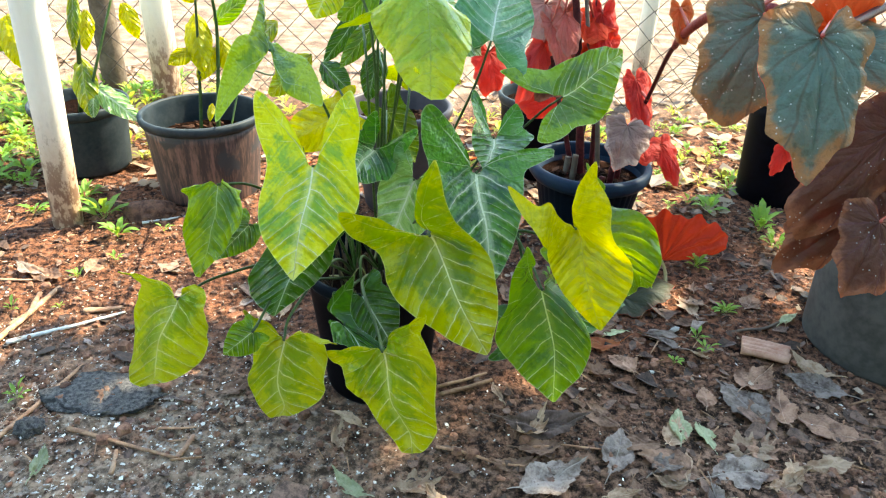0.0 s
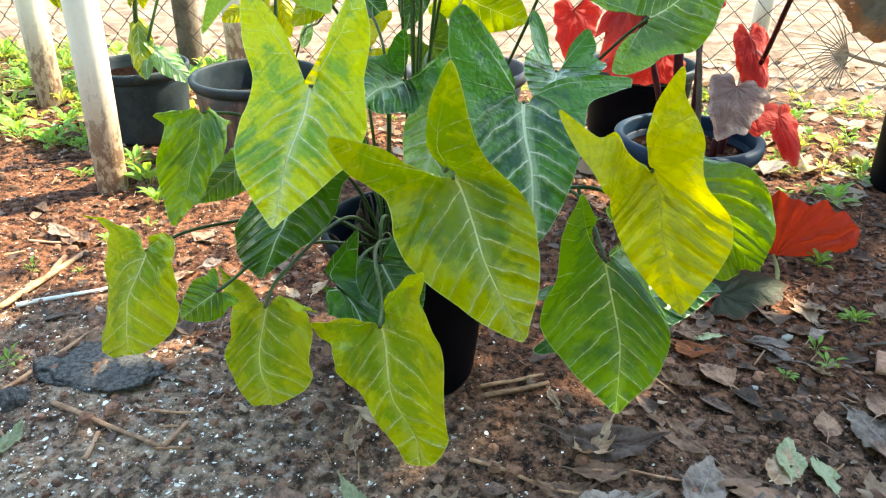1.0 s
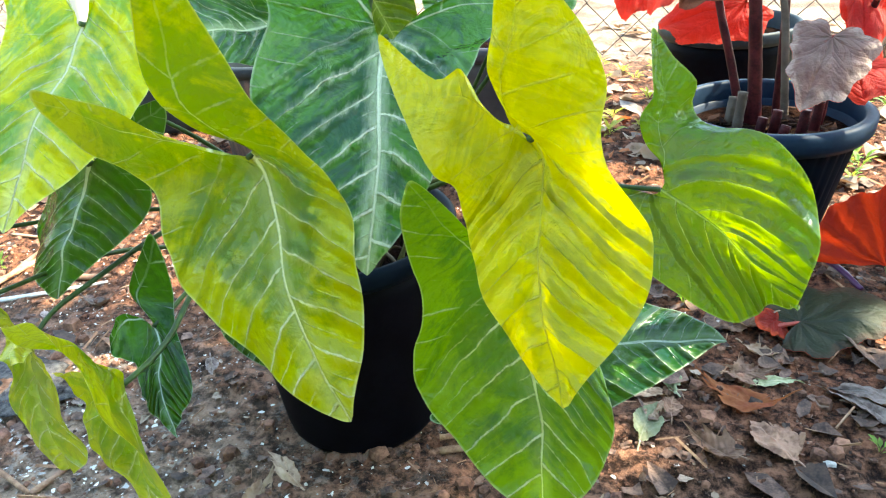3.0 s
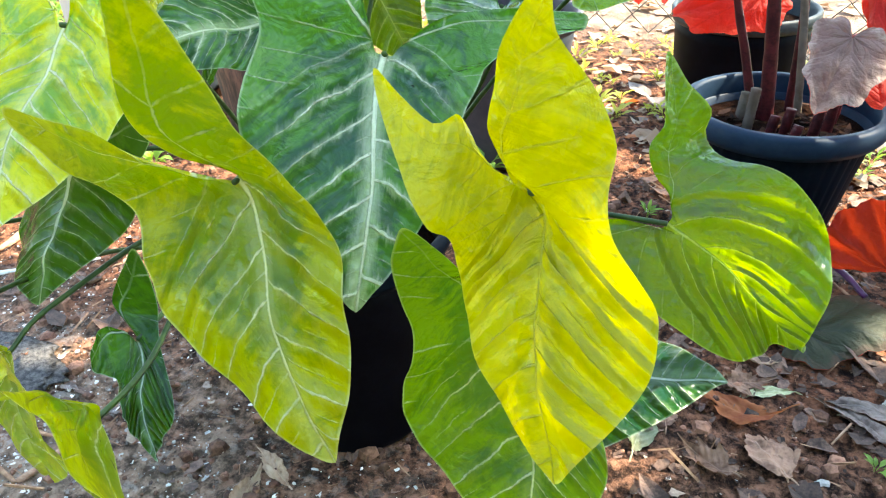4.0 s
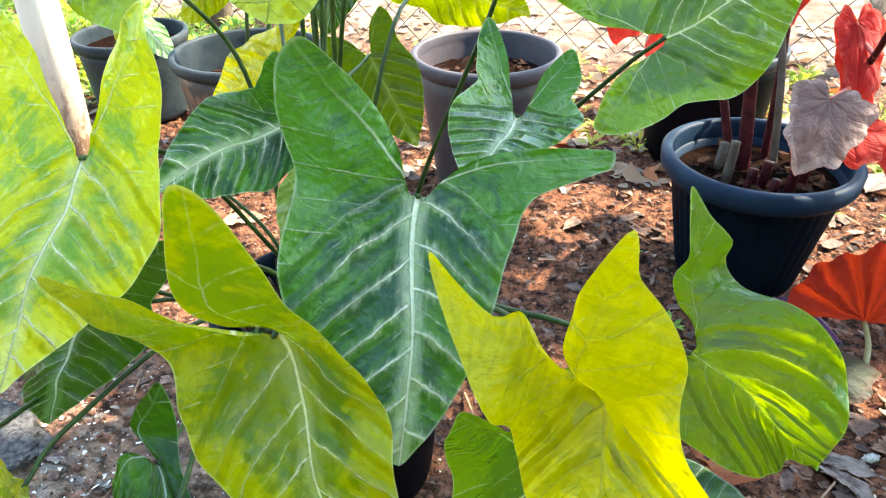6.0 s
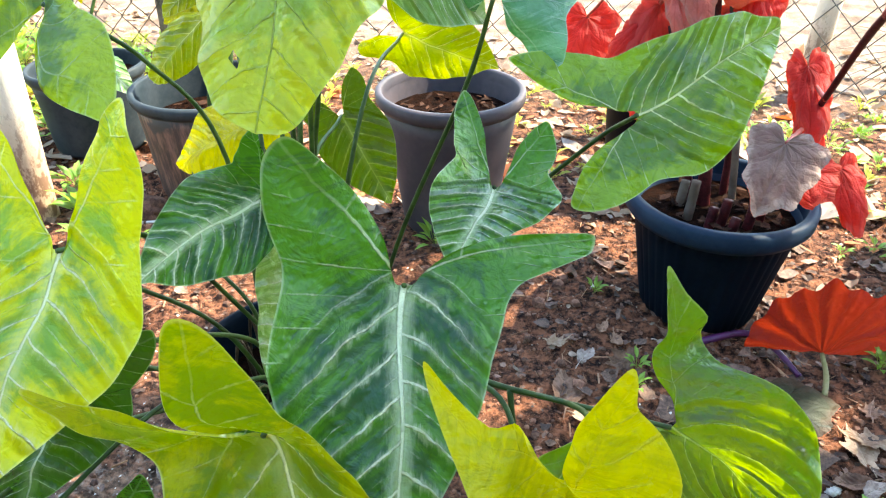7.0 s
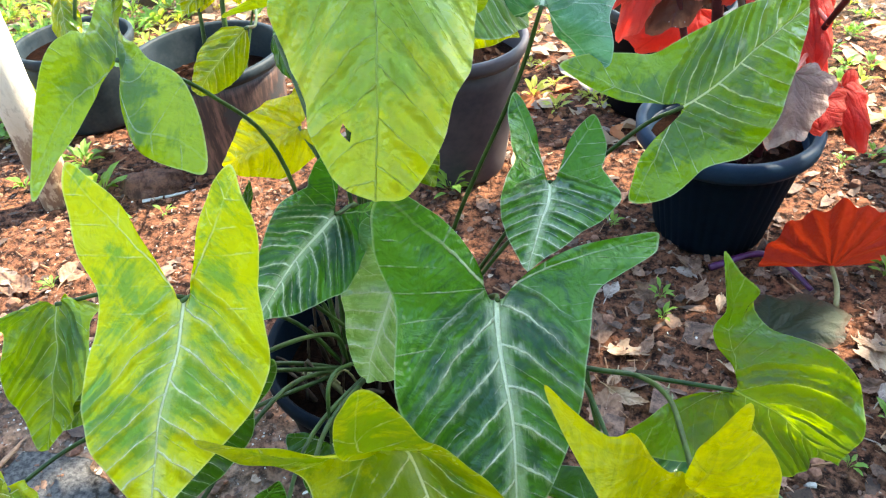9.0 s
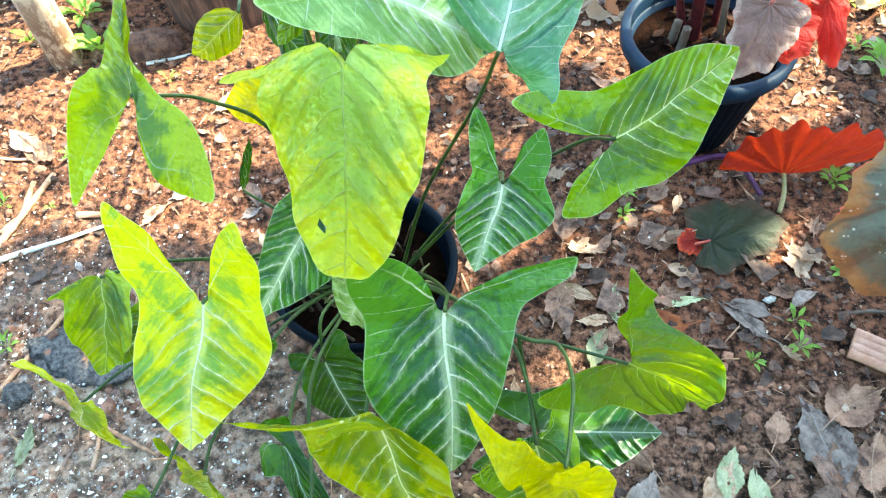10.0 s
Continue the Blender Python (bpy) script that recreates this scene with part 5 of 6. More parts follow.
potted_shoots("young_plant", "broad drooping yellow-green leaves in the slate pot", (-0.985, 1.92, 0.165), [
    (OLIVE, (-0.908, 1.841, 0.337), (-0.874, 1.769, 0.199), 0.42, FRONT), (PALE, (-0.876, 1.815, 0.271), (-0.748, 1.762, 0.197), 0.4, (0.1, -0.6, 0.7)),
    (YELLOW, (-0.902, 1.904, 0.446), (-0.895, 1.852, 0.352), 0.45, FRONT), (YELLOW, (-0.801, 1.902, 0.467), (-0.762, 1.878, 0.380), 0.5, FRONT),
    (OLIVE, (-0.909, 1.875, 0.495), (-0.909, 1.822, 0.356), 0.25, FRONT), (YELLOW, (-1.057, 1.814, 0.447), (-1.014, 1.751, 0.327), 0.5, FRONT),
    (OLIVE, (-1.072, 1.841, 0.342), (-1.103, 1.773, 0.399), 0.3, FRONT), (PALE, (-0.869, 1.788, 0.247), (-0.869, 1.771, 0.199), 0.6, FRONT)],
    [([(-0.985, 1.92, 0.15), (-0.911, 1.837, 0.328), (-0.905, 1.878, 0.495)], 0.008), ([(-0.96, 1.92, 0.15), (-0.879, 1.813, 0.269), (-0.817, 1.899, 0.495)], 0.005)])


# ---- things on the soil ----
def lift(xy, z=0.0):
    return Vector((xy[0], xy[1], ground_height(*xy) + z))


def stick(label, a, b, r0, r1, material, z=0.004, bow=0.002, flat=0.6):
    COUNT[0] += 1
    pa, pb = lift(a, z), lift(b, z)
    mid = (pa + pb) / 2 + Vector((bow, -bow, abs(bow) * 0.3))
    root = bmesh.new()
    tube(root, [pa, (pa + mid) / 2 + Vector((0, bow * 0.3, 0)), mid, (pb + mid) / 2, pb], r0, r1, 6, 4, 0.07, COUNT[0])
    for v in root.verts:
        v.co.z = ground_height(v.co.x, v.co.y) * 0.3 + (v.co.z - ground_height(v.co.x, v.co.y) * 0.3) * flat
    ob = new("stick", mesh_of(root, "stick", material))
    return tagged(ob, label, "stick")


stick("bleached white split stick lying on the soil", (-0.750, 1.071), (-0.573, 1.184), 0.0065, 0.003, WHITE_STICK, 0.008)
stick("brown dry stalk on the soil", (-0.775, 1.059), (-0.747, 1.265), 0.008, 0.006, WOOD_STICK, 0.008)
stick("long brown stalk on the soil", (-0.640, 0.780), (-0.571, 1.034), 0.0055, 0.004, WOOD_STICK, 0.006)
stick("reddish brown stalk lying on the soil", (-0.524, 0.854), (-0.331, 0.802), 0.0048, 0.0028, WOOD_STICK, 0.006, 0.001)
stick("short pale stick on the soil", (-0.331, 0.803), (-0.323, 0.855), 0.005, 0.004, SPLINT, 0.005)
stick("thin dry twig on the soil", (-0.383, 0.864), (-0.325, 0.873), 0.003, 0.002, WOOD_STICK, 0.005)
stick("flat tan stick on the soil", (-0.656, 1.182), (-0.586, 1.203), 0.008, 0.005, SPLINT, 0.005)
stick("pale twig beside the pot", (0.067, 0.978), (0.158, 1.021), 0.005, 0.004, WOOD_STICK, 0.006)
stick("pale twig beside the pot", (0.062, 0.993), (0.149, 1.039), 0.004, 0.003, WOOD_STICK, 0.010)
stick("thin trailing twig on the soil", (0.065, 0.851), (0.229, 0.811), 0.003, 0.002, WOOD_STICK, 0.006, 0.012)
stick("thin trailing twig on the soil", (0.206, 0.854), (0.331, 0.860), 0.0025, 0.002, WOOD_STICK, 0.006, -0.006)
stick("brown forked twig on the soil", (-0.776, 1.124), (-0.776, 1.240), 0.008, 0.005, WOOD_STICK, 0.006, 0.02)
stick("short straw on the soil", (-0.415, 0.764), (-0.429, 0.814), 0.004, 0.003, SPLINT, 0.005)
stick("dry straw on the soil", (-0.883, 1.279), (-0.807, 1.292), 0.004, 0.003, SPLINT, 0.006)
stick("pale straw near the post", (-0.696, 1.570), (-0.601, 1.616), 0.005, 0.003, WHITE_STICK, 0.006)
stick("grey twig on the soil", (0.636, 1.203), (0.773, 1.253), 0.004, 0.003, BARK, 0.006, 0.01)


POINTED = [(0.0, 0.0), (0.06, 0.04), (0.20, 0.12), (0.36, 0.27), (0.43, 0.42), (0.39, 0.57), (0.27, 0.72), (0.13, 0.85), (0.035, 0.95), (0.0, 1.0)]
MAPLE = [(0.0, 0.0), (0.10, -0.04), (0.30, 0.02), (0.24, 0.14), (0.40, 0.24), (0.56, 0.46), (0.36, 0.46), (0.30, 0.56), (0.32, 0.76), (0.17, 0.70), (0.09, 0.82), (0.0, 1.0)]


def ground_leaf(label, at, length, width, turn, material, curl=0.2):
    """A fallen leaf, dried, rolled up along its rib and bent, lying on the soil."""
    COUNT[0] += 1
    seed = COUNT[0]
    rnd = random.Random(seed)
    roll = curl * rnd.uniform(4.0, 8.0)
    bend = rnd.uniform(-0.5, 1.3) * (0.4 + curl)
    twist = rnd.uniform(-0.9, 0.9) * (0.3 + curl)
    hang = rnd.uniform(-0.3, 0.3)
    shape = MAPLE if width >= 0.75 else POINTED
    wide = width * (1.0 if shape is POINTED else 0.8)
    turned = Matrix.Rotation(radians(turn), 3, "Z") @ Matrix.Rotation(radians(rnd.uniform(-18, 18)), 3, "X")
    p = lift(at)

    def go(q):
        out = []
        for u, v in np.asarray(q, float):
            t = v - 0.45
            x, z = t, bend * t * t + 0.05 * noise.noise(Vector((u * 3, v * 3, seed)))
            w = u * wide / 0.9
            k = roll * (1 if u > 0 else 0.7) + 1e-4
            y, up = math.sin(w * k) / k, (1 - math.cos(w * k)) / k
            a = twist * t
            y, up = y * math.cos(a) - up * math.sin(a), y * math.sin(a) + up * math.cos(a)
            n2 = 0.035 * noise.noise(Vector((u * 7, v * 7, seed + 5.5)))
            out.append(Vector((p.x, p.y, 0)) + turned @ (Vector((x, y + hang * t * t, z + up + n2)) * length))
        return np.array(out)

    rim = np.array(outline(shape, 5))
    n = len(rim)
    bite = np.array([1 + 0.05 * rnd.uniform(-1, 1) + 0.10 * noise.noise(Vector((i * 0.35, seed, 0))) - (0.25 if noise.noise(Vector((i * 0.16, seed * 2.2, 4))) > 0.42 else 0) for i in range(n)])
    rim = (rim - (0, 0.42)) * bite[:, None] + (0, 0.42)
    bm = blade(None, (0, 0.42), None, rings=8, quilt=0.02, wave=0.006, seed=seed, rim=rim, go=go, veins=7.0)
    stalk = Vector(go([(0, 0.0)])[0])
    back = (stalk - Vector(go([(0, 0.1)])[0])).normalized()
    tube(bm, [stalk, stalk + back * length * 0.12, stalk + back * length * 0.22 + Vector((0, 0, -0.002))], 0.0011, 0.0008, 5, 3)
    gaps = sorted(v.co.z - ground_height(v.co.x, v.co.y) for v in bm.verts)
    low = gaps[len(gaps) // 25]
    for v in bm.verts:
        v.co.z += 0.001 - low
    ob = new("fallen_leaf", mesh_of(bm, "fallen_leaf", material))
    return tagged(ob, label, "leaf", "fallen leaves")


for args in (
    ("curled rusty leaf on the soil", (0.370, 1.139), 0.095, 0.5, 170, RUST, 0.35), ("ragged brown leaf on the soil", (0.401, 1.081), 0.07, 0.7, 130, DRY, 0.2),
    ("pale green cut leaf lying on the soil", (0.275, 1.078), 0.075, 0.45, 75, DRY_PALE, 0.1), ("pale curled leaf on the soil", (0.293, 1.157), 0.07, 0.35, 95, DRY_PALE, 0.3),
    ("pale green curled leaf strip", (0.401, 1.185), 0.075, 0.22, 25, DRY_PALE, 0.3), ("dry tan leaf on the soil", (0.578, 1.294), 0.075, 0.75, 100, DRY_TAN, 0.12),
    ("long grey-brown dry leaf", (0.495, 1.168), 0.095, 0.45, 145, DRY_GREY, 0.15), ("large slate grey dry leaf", (0.597, 0.988), 0.135, 0.6, 110, DRY_GREY, 0.12),
    ("round brown dry leaf on soil", (0.535, 0.999), 0.055, 0.7, 80, DRY, 0.2), ("curled tan dry leaf", (0.453, 0.901), 0.075, 0.6, 60, DRY_TAN, 0.4),
    ("curled tan dry leaf", (0.504, 0.904), 0.07, 0.5, 100, DRY_PALE, 0.4), ("pale crumpled dry leaf", (0.573, 0.877), 0.085, 0.9, 30, DRY_TAN, 0.2),
    ("light grey flat dry leaf", (0.534, 0.822), 0.11, 0.6, 10, DRY_GREY, 0.08), ("grey-brown dry leaf on the soil", (0.718, 0.931), 0.11, 0.6, 150, DRY, 0.15),
    ("brown dry leaf on the soil", (0.652, 0.968), 0.09, 0.6, 80, DRY, 0.15), ("grey dry leaf on the soil", (0.745, 1.040), 0.11, 0.5, 150, DRY_GREY, 0.2),
    ("large flat dark leaf on the soil", (0.237, 0.907), 0.15, 0.42, 5, DRY_DARK, 0.06), ("slate grey dry leaf", (0.352, 0.851), 0.11, 0.5, 70, DRY_GREY, 0.12),
    ("flat grey dry leaf", (0.235, 0.785), 0.12, 0.6, 30, DRY_GREY, 0.06), ("brown dry leaf on the soil", (0.432, 0.833), 0.10, 0.6, 150, DRY, 0.12),
    ("brown dry leaf on the soil", (0.335, 0.940), 0.10, 0.4, 140, DRY, 0.1), ("dark brown dry leaf", (0.504, 1.193), 0.075, 0.45, 170, DRY_GREY, 0.12),
    ("tan dry leaf on the soil", (0.586, 1.305), 0.06, 0.8, 160, DRY_TAN, 0.15), ("dark curled leaf on the soil", (0.717, 1.311), 0.07, 0.7, 60, DRY, 0.25),
    ("brown dry leaf on the soil", (-0.800, 1.307), 0.10, 0.5, 160, DRY, 0.15), ("grey-brown dry leaf on the soil", (-0.711, 1.348), 0.07, 0.7, 80, DRY, 0.15),
    ("grey dry leaf on the soil", (-0.841, 1.326), 0.09, 0.6, 150, DRY_GREY, 0.12), ("curled tan leaf on the soil", (-0.512, 1.209), 0.07, 0.5, 60, DRY_TAN, 0.35),
    ("pale dry leaf near the stones", (-0.469, 1.488), 0.09, 0.5, 40, DRY_TAN, 0.3), ("crumpled tan leaf on the soil", (0.045, 0.774), 0.07, 0.8, 20, DRY_TAN, 0.3),
    ("pale green fallen leaf", (-0.058, 0.761), 0.08, 0.3, 140, DRY_PALE, 0.15), ("pale green fallen leaf", (-0.528, 0.776), 0.07, 0.35, 100, DRY_PALE, 0.2),
    ("yellow-brown dry leaf on the soil", (0.756, 1.088), 0.09, 0.4, 130, DRY_TAN, 0.2), ("brown dry leaf on the soil", (-0.290, 0.969), 0.06, 0.6, 40, DRY, 0.2),
    ("tan curled dry leaf", (-0.084, 0.908), 0.075, 0.3, 150, DRY_TAN, 0.4), ("tan curled dry leaf", (-0.091, 0.863), 0.07, 0.4, 100, DRY_TAN, 0.4),
    ("brown dry leaf on the soil", (0.165, 0.985), 0.05, 0.35, 110, DRY_TAN, 0.4), ("purplish dry leaf by the pot", (0.211, 1.149), 0.09, 0.55, 80, DRY, 0.15),
    ("tan dry leaf on the soil", (0.315, 1.818), 0.09, 0.7, 150, DRY_TAN, 0.2), ("brown dry leaf on the soil", (0.202, 1.302), 0.08, 0.6, 100, DRY, 0.2),
    ("tan dry leaf on the soil", (0.679, 0.842), 0.09, 0.4, 10, DRY_TAN, 0.2), ("orange brown dry leaf", (-0.534, 2.376), 0.12, 0.6, 10, RUST, 0.2),
    ("orange brown dry leaf", (0.046, 2.008), 0.10, 0.6, 60, RUST, 0.2), ("brown leaf on the soil", (0.354, 1.393), 0.06, 0.6, 60, DRY, 0.2),
    ("green leaf on the soil", (0.773, 1.253), 0.07, 0.35, 40, DRY_PALE, 0.2), ("grey leaf on the soil", (0.633, 1.051), 0.10, 0.7, 40, DRY, 0.15),
    ("brown leaf on the soil", (0.616, 0.951), 0.08, 0.6, 100, DRY, 0.15), ("tan leaf on the soil", (0.467, 0.920), 0.08, 0.5, 80, DRY_PALE, 0.3),
):
    ground_leaf(*args)

rnd = random.Random(404)
KINDS = (("dry brown leaf on the soil", DRY), ("grey dry leaf on the soil", DRY_GREY), ("tan dry leaf on the soil", DRY_TAN), ("crumpled brown leaf on the soil", DRY), ("pale tan leaf scrap on the soil", DRY_TAN))
for x0, x1, y0, y1, count, small in ((0.18, 0.62, 0.66, 0.90, 26, 0.05), (0.16, 0.62, 1.05, 1.50, 30, 0.035), (-0.62, -0.25, 0.85, 1.45, 14, 0.03), (-0.1, 0.2, 0.58, 0.75, 8, 0.035)):
    for i in range(count):
        label, mat = rnd.choice(KINDS)
        ground_leaf(label, (rnd.uniform(x0, x1), rnd.uniform(y0, y1)), small * rnd.uniform(0.8, 1.8), rnd.choice((0.4, 0.5, 0.6, 0.7, 0.8)), rnd.uniform(0, 360), mat, rnd.uniform(0.15, 0.75))

standing_leaf = thing("fallen_begonia_leaf", "glowing red begonia leaf propped on its stalk", "leaf", (0.56, 1.42, 0))


def fan_leaf(root, foot, hub, radius, turn):
    """A round leaf seen as an upright half disc, pleated along the veins that fan from its stalk."""
    rnd = random.Random(5)
    n, rings = 90, 14
    bm = bmesh.new()
    lay = bm.loops.layers.uv.new("UVMap")
    grid = []
    for i in range(n + 1):
        f = i / n
        a = radians(-97 + 194 * f)
        pleat = 0.5 + 0.5 * math.cos(f * 9 * 2 * math.pi)
        rim = radius * (0.97 + 0.02 * pleat + 0.012 * math.sin(f * 31) + 0.008 * rnd.uniform(-1, 1)) * (1.0 + (0.46 if a > 0 else 0.02) * math.sin(a) ** 2)
        row = []
        for k in range(1, rings + 1):
            q = (k / rings) * rim
            side, up = q * math.sin(a), q * math.cos(a)
            out = 0.016 * (pleat - 0.5) * k / rings + 0.12 * (q / radius) ** 2 * radius * (0.35 + 0.65 * math.cos(a)) + 0.10 * radius * (side / radius) ** 2
            p = Vector((side * math.cos(turn) + out * math.sin(turn), side * math.sin(turn) - 0.12 * up + out * 0.9, up * (1.05 - (2.2 * side if side > 0 else 0.0)) + (0.02 if side > 0 else 0.16) * abs(side) + 0.01 * noise.noise(Vector((side * 30, up * 30, 2)))))
            row.append((bm.verts.new(hub + p), (math.sin(a) * q / radius, math.cos(a) * q / radius)))
        grid.append(row)
    core = (bm.verts.new(hub), (0.0, 0.0))
    for r0, r1 in zip(grid, grid[1:]):
        for k in range(rings):
            quad = (core, r0[0], r1[0]) if k == 0 else (r0[k - 1], r0[k], r1[k], r1[k - 1])
            face = bm.faces.new([v for v, _ in quad])
            for loop, (_, uv) in zip(face.loops, quad):
                loop[lay].uv = uv
    part("leaf", bm, BEG_FAN, root, "red leaf fan with dark veins")
    sm = bmesh.new()
    tube(sm, [hub, (hub + foot) / 2 + Vector((0.004, 0, 0)), foot], 0.0035, 0.0045, 8, 6, 0.04, 4)
    part("petiole", sm, STEM_OLD, root)


fan_leaf(standing_leaf, Vector((*(0.556, 1.385), -0.002)), Vector((0.560, 1.454, 0.020)), 0.118, 0.25)
low_leaf = thing("begonia_leaf", "dark green begonia leaf lying on the soil", "leaf", (0.46, 1.33, 0))
begonia_leaf(low_leaf, (0.440, 1.300, 0.012), (0.560, 1.345, 0.018), [BEG_DARK, BEG_RED], [(0.42, 1.292, 0.010), (0.40, 1.285, 0.004)], fan=0.015, face=(0, -0.1, 1), width=0.9)
pink_leaf = thing("begonia_leaf", "small crimson begonia leaf on the soil", "leaf", (0.41, 1.29, 0))
begonia_leaf(pink_leaf, (0.415, 1.300, 0.012), (0.385, 1.275, 0.022), [BEG_FAN, BEG_FAN], face=(0, -0.5, 1), width=1.0)
bm = bmesh.new()
tube(bm, [lift((0.380, 1.455), 0.005), lift((0.453, 1.476), 0.02), lift((0.496, 1.459), 0.018), lift((0.527, 1.416), 0.005)], 0.006, 0.004, 8, 8, 0.05, 5)
tagged(new("fallen_branch", mesh_of(bm, "fallen_branch", PURPLE)), "purple fallen begonia branch on the soil", "branch")


def stone(label, at, sx, sy, sz, material, seed, sink=0.3):
    bm = bmesh.new()
    bmesh.ops.create_icosphere(bm, subdivisions=4, radius=1.0)
    off = Vector((seed * 3.1, seed * 1.7, seed))
    for v in bm.verts:
        n = v.co.normalized()
        k = 1 + 0.34 * noise.noise(n * 1.6 + off) + 0.22 * noise.noise(n * 4.5 + off) + 0.12 * noise.noise(n * 12 + off)
        v.co = Vector((n.x * sx * k, n.y * sy * k, n.z * sz * k + sz * (1 - 2 * sink)))
        v.co += lift(at)
    return tagged(new("stone", mesh_of(bm, "stone", material)), label, "stone")


stone("flat grey stone sunk in the soil", (-0.503, 0.937), 0.088, 0.052, 0.0042, GREY_STONE, 1, 0.45)
stone("small grey stone on the soil", (-0.584, 0.851), 0.024, 0.02, 0.016, GREY_STONE, 2)
stone("dark clod of soil by the brown pot", (-0.697, 1.619), 0.06, 0.04, 0.035, PEBBLE, 3, 0.5)
stone("small white stone chip", (0.532, 1.212), 0.0065, 0.005, 0.005, CHIP, 4)
stone("white stone chip on the soil", (0.537, 1.215), 0.006, 0.005, 0.004, CHIP, 5)
stone("pale stone chip on the soil", (0.453, 1.067), 0.007, 0.005, 0.004, CHIP, 6)


def ridged_block():
    a, b = Vector((*(0.639, 1.152), 0)), Vector((*(0.728, 1.120), 0))
    root = thing("brick_fragment", "ridged terracotta fragment lying on the soil", "brick", ((a + b) / 2))
    d = (b - a).normalized()
    side = Vector((-d.y, d.x, 0))
    for i in range(4):
        bm = bmesh.new()
        o = (a + b) / 2 + side * (i - 1.5) * 0.0125
        tube(bm, [o - d * 0.042 + Vector((0, 0, 0.011)), o + Vector((0, 0, 0.012)), o + d * (0.042 + 0.003 * (i % 2)) + Vector((0, 0, 0.011))], 0.0078, 0.0074, 6, 6, 0.05, i)
        part("ridge", bm, BRICK, root)


ridged_block()


def pot_litter(at, r, z, count, seed):
    """Dry scraps lying on the soil of a pot."""
    rnd = random.Random(seed)
    bm = bmesh.new()
    for i in range(count):
        a, q = rnd.uniform(0, 6.283), r * math.sqrt(rnd.random())
        p = Vector((at[0] + q * math.cos(a), at[1] + q * math.sin(a), z + rnd.uniform(0.004, 0.014)))
        d = Vector((rnd.uniform(-1, 1), rnd.uniform(-1, 1), rnd.uniform(-0.3, 0.3))).normalized() * rnd.uniform(0.004, 0.014)
        w = d.cross(Vector((rnd.uniform(-0.5, 0.5), 0.2, 1))).normalized() * rnd.uniform(0.003, 0.008)
        bm.faces.new([bm.verts.new(p + v) for v in (-d, -d * 0.2 - w, d * 0.6 - w * 0.7, d, d * 0.3 + w)])
    tagged(new("pot_litter", mesh_of(bm, "pot_litter", SCRAP, False)), "dry brown scraps lying on the potting soil", "litter", kind="stuff")


def scatter(name, label, count, area, size, material, seed, kind="flake", keep=None, raise_z=0.0):
    """Many small bits on the soil as one object."""
    rnd = random.Random(seed)
    verts, faces = [], []
    made = 0
    while made < count:
        x, y = rnd.uniform(area[0], area[1]), rnd.uniform(area[2], area[3])
        if keep and rnd.random() > keep(x, y):
            continue
        made += 1
        s = rnd.uniform(*size) * (0.45 + 1.2 * rnd.random() ** 3)
        z = ground_height(x, y)
        a = rnd.uniform(0, 6.28)
        c, sn = math.cos(a), math.sin(a)
        base = len(verts)
        if kind == "flake":
            n = rnd.choice((6, 7, 8))
            w = rnd.uniform(0.35, 0.95)
            tx, ty = rnd.uniform(-0.25, 0.25), rnd.uniform(-0.25, 0.25)
            cl = rnd.uniform(-0.2, 1.3)
            ring = []
            for i in range(n):
                q = 6.283 * i / n
                rr = s * rnd.uniform(0.45, 1.25)
                u, v = rr * math.cos(q), rr * w * math.sin(q)
                ring.append((u, v))
            pts = [(0, 0)] + ring
            low = min(u * tx + v * ty + cl * v * v / s for u, v in pts)
            for u, v in pts:
                h = u * tx + v * ty + cl * v * v / s - low + 0.001 + raise_z
                verts.append((x + u * c - v * sn, y + u * sn + v * c, z + h))
            faces += [(base, base + 1 + i, base + 1 + (i + 1) % n) for i in range(n)]
        elif kind == "chunk":
            up = s * rnd.uniform(0.5, 0.9)
            ring = [(s * rnd.uniform(0.7, 1.1) * math.cos(q), s * rnd.uniform(0.7, 1.1) * math.sin(q)) for q in (0, 1.25, 2.5, 3.8, 5.0)]
            for f, h in ((1.0, -0.2), (0.75, 0.7)):
                for u, v in ring:
                    verts.append((x + (u * c - v * sn) * f, y + (u * sn + v * c) * f, z + h * up))
            verts.append((x, y, z + up))
            for i in range(5):
                j = (i + 1) % 5
                faces += [(base + i, base + j, base + 5 + j, base + 5 + i), (base + 5 + i, base + 5 + j, base + 10)]
        else:
            ln = s * rnd.uniform(3, 6)
            r = s * 0.22
            h0, h1 = z + 0.002, ground_height(x + c * ln, y + sn * ln) + rnd.uniform(0.001, 0.012)
            for px, py, pz in ((x, y, h0), (x + c * ln, y + sn * ln, h1)):
                for q in (0, 2.1, 4.2):
                    verts.append((px - sn * r * math.cos(q), py + c * r * math.cos(q), pz + r * (1 + math.sin(q))))
            faces += [(base, base + 1, base + 4, base + 3), (base + 1, base + 2, base + 5, base + 4), (base + 2, base, base + 3, base + 5), (base + 3, base + 4, base + 5), (base, base + 2, base + 1)]
    me = bpy.data.meshes.new(name)
    me.from_pydata(verts, [], faces)
    me.materials.append(material)
    tagged(new(name, me), label, "litter", kind="stuff")


def front_left(x, y):
    return max(0.04, min(1.0, (0.25 - x) / 0.7)) * max(0.1, min(1.0, (1.25 - y) / 0.4))


def right_side(x, y):
    return 0.15 + 0.85 * max(0.0, min(1.0, (x + 0.1) / 0.6))


LITTER = plain("litter_brown", (0.045, 0.024, 0.018), (0.20, 0.115, 0.08), 70.0, 0.8, 0.5, vary=0.6, island=True)
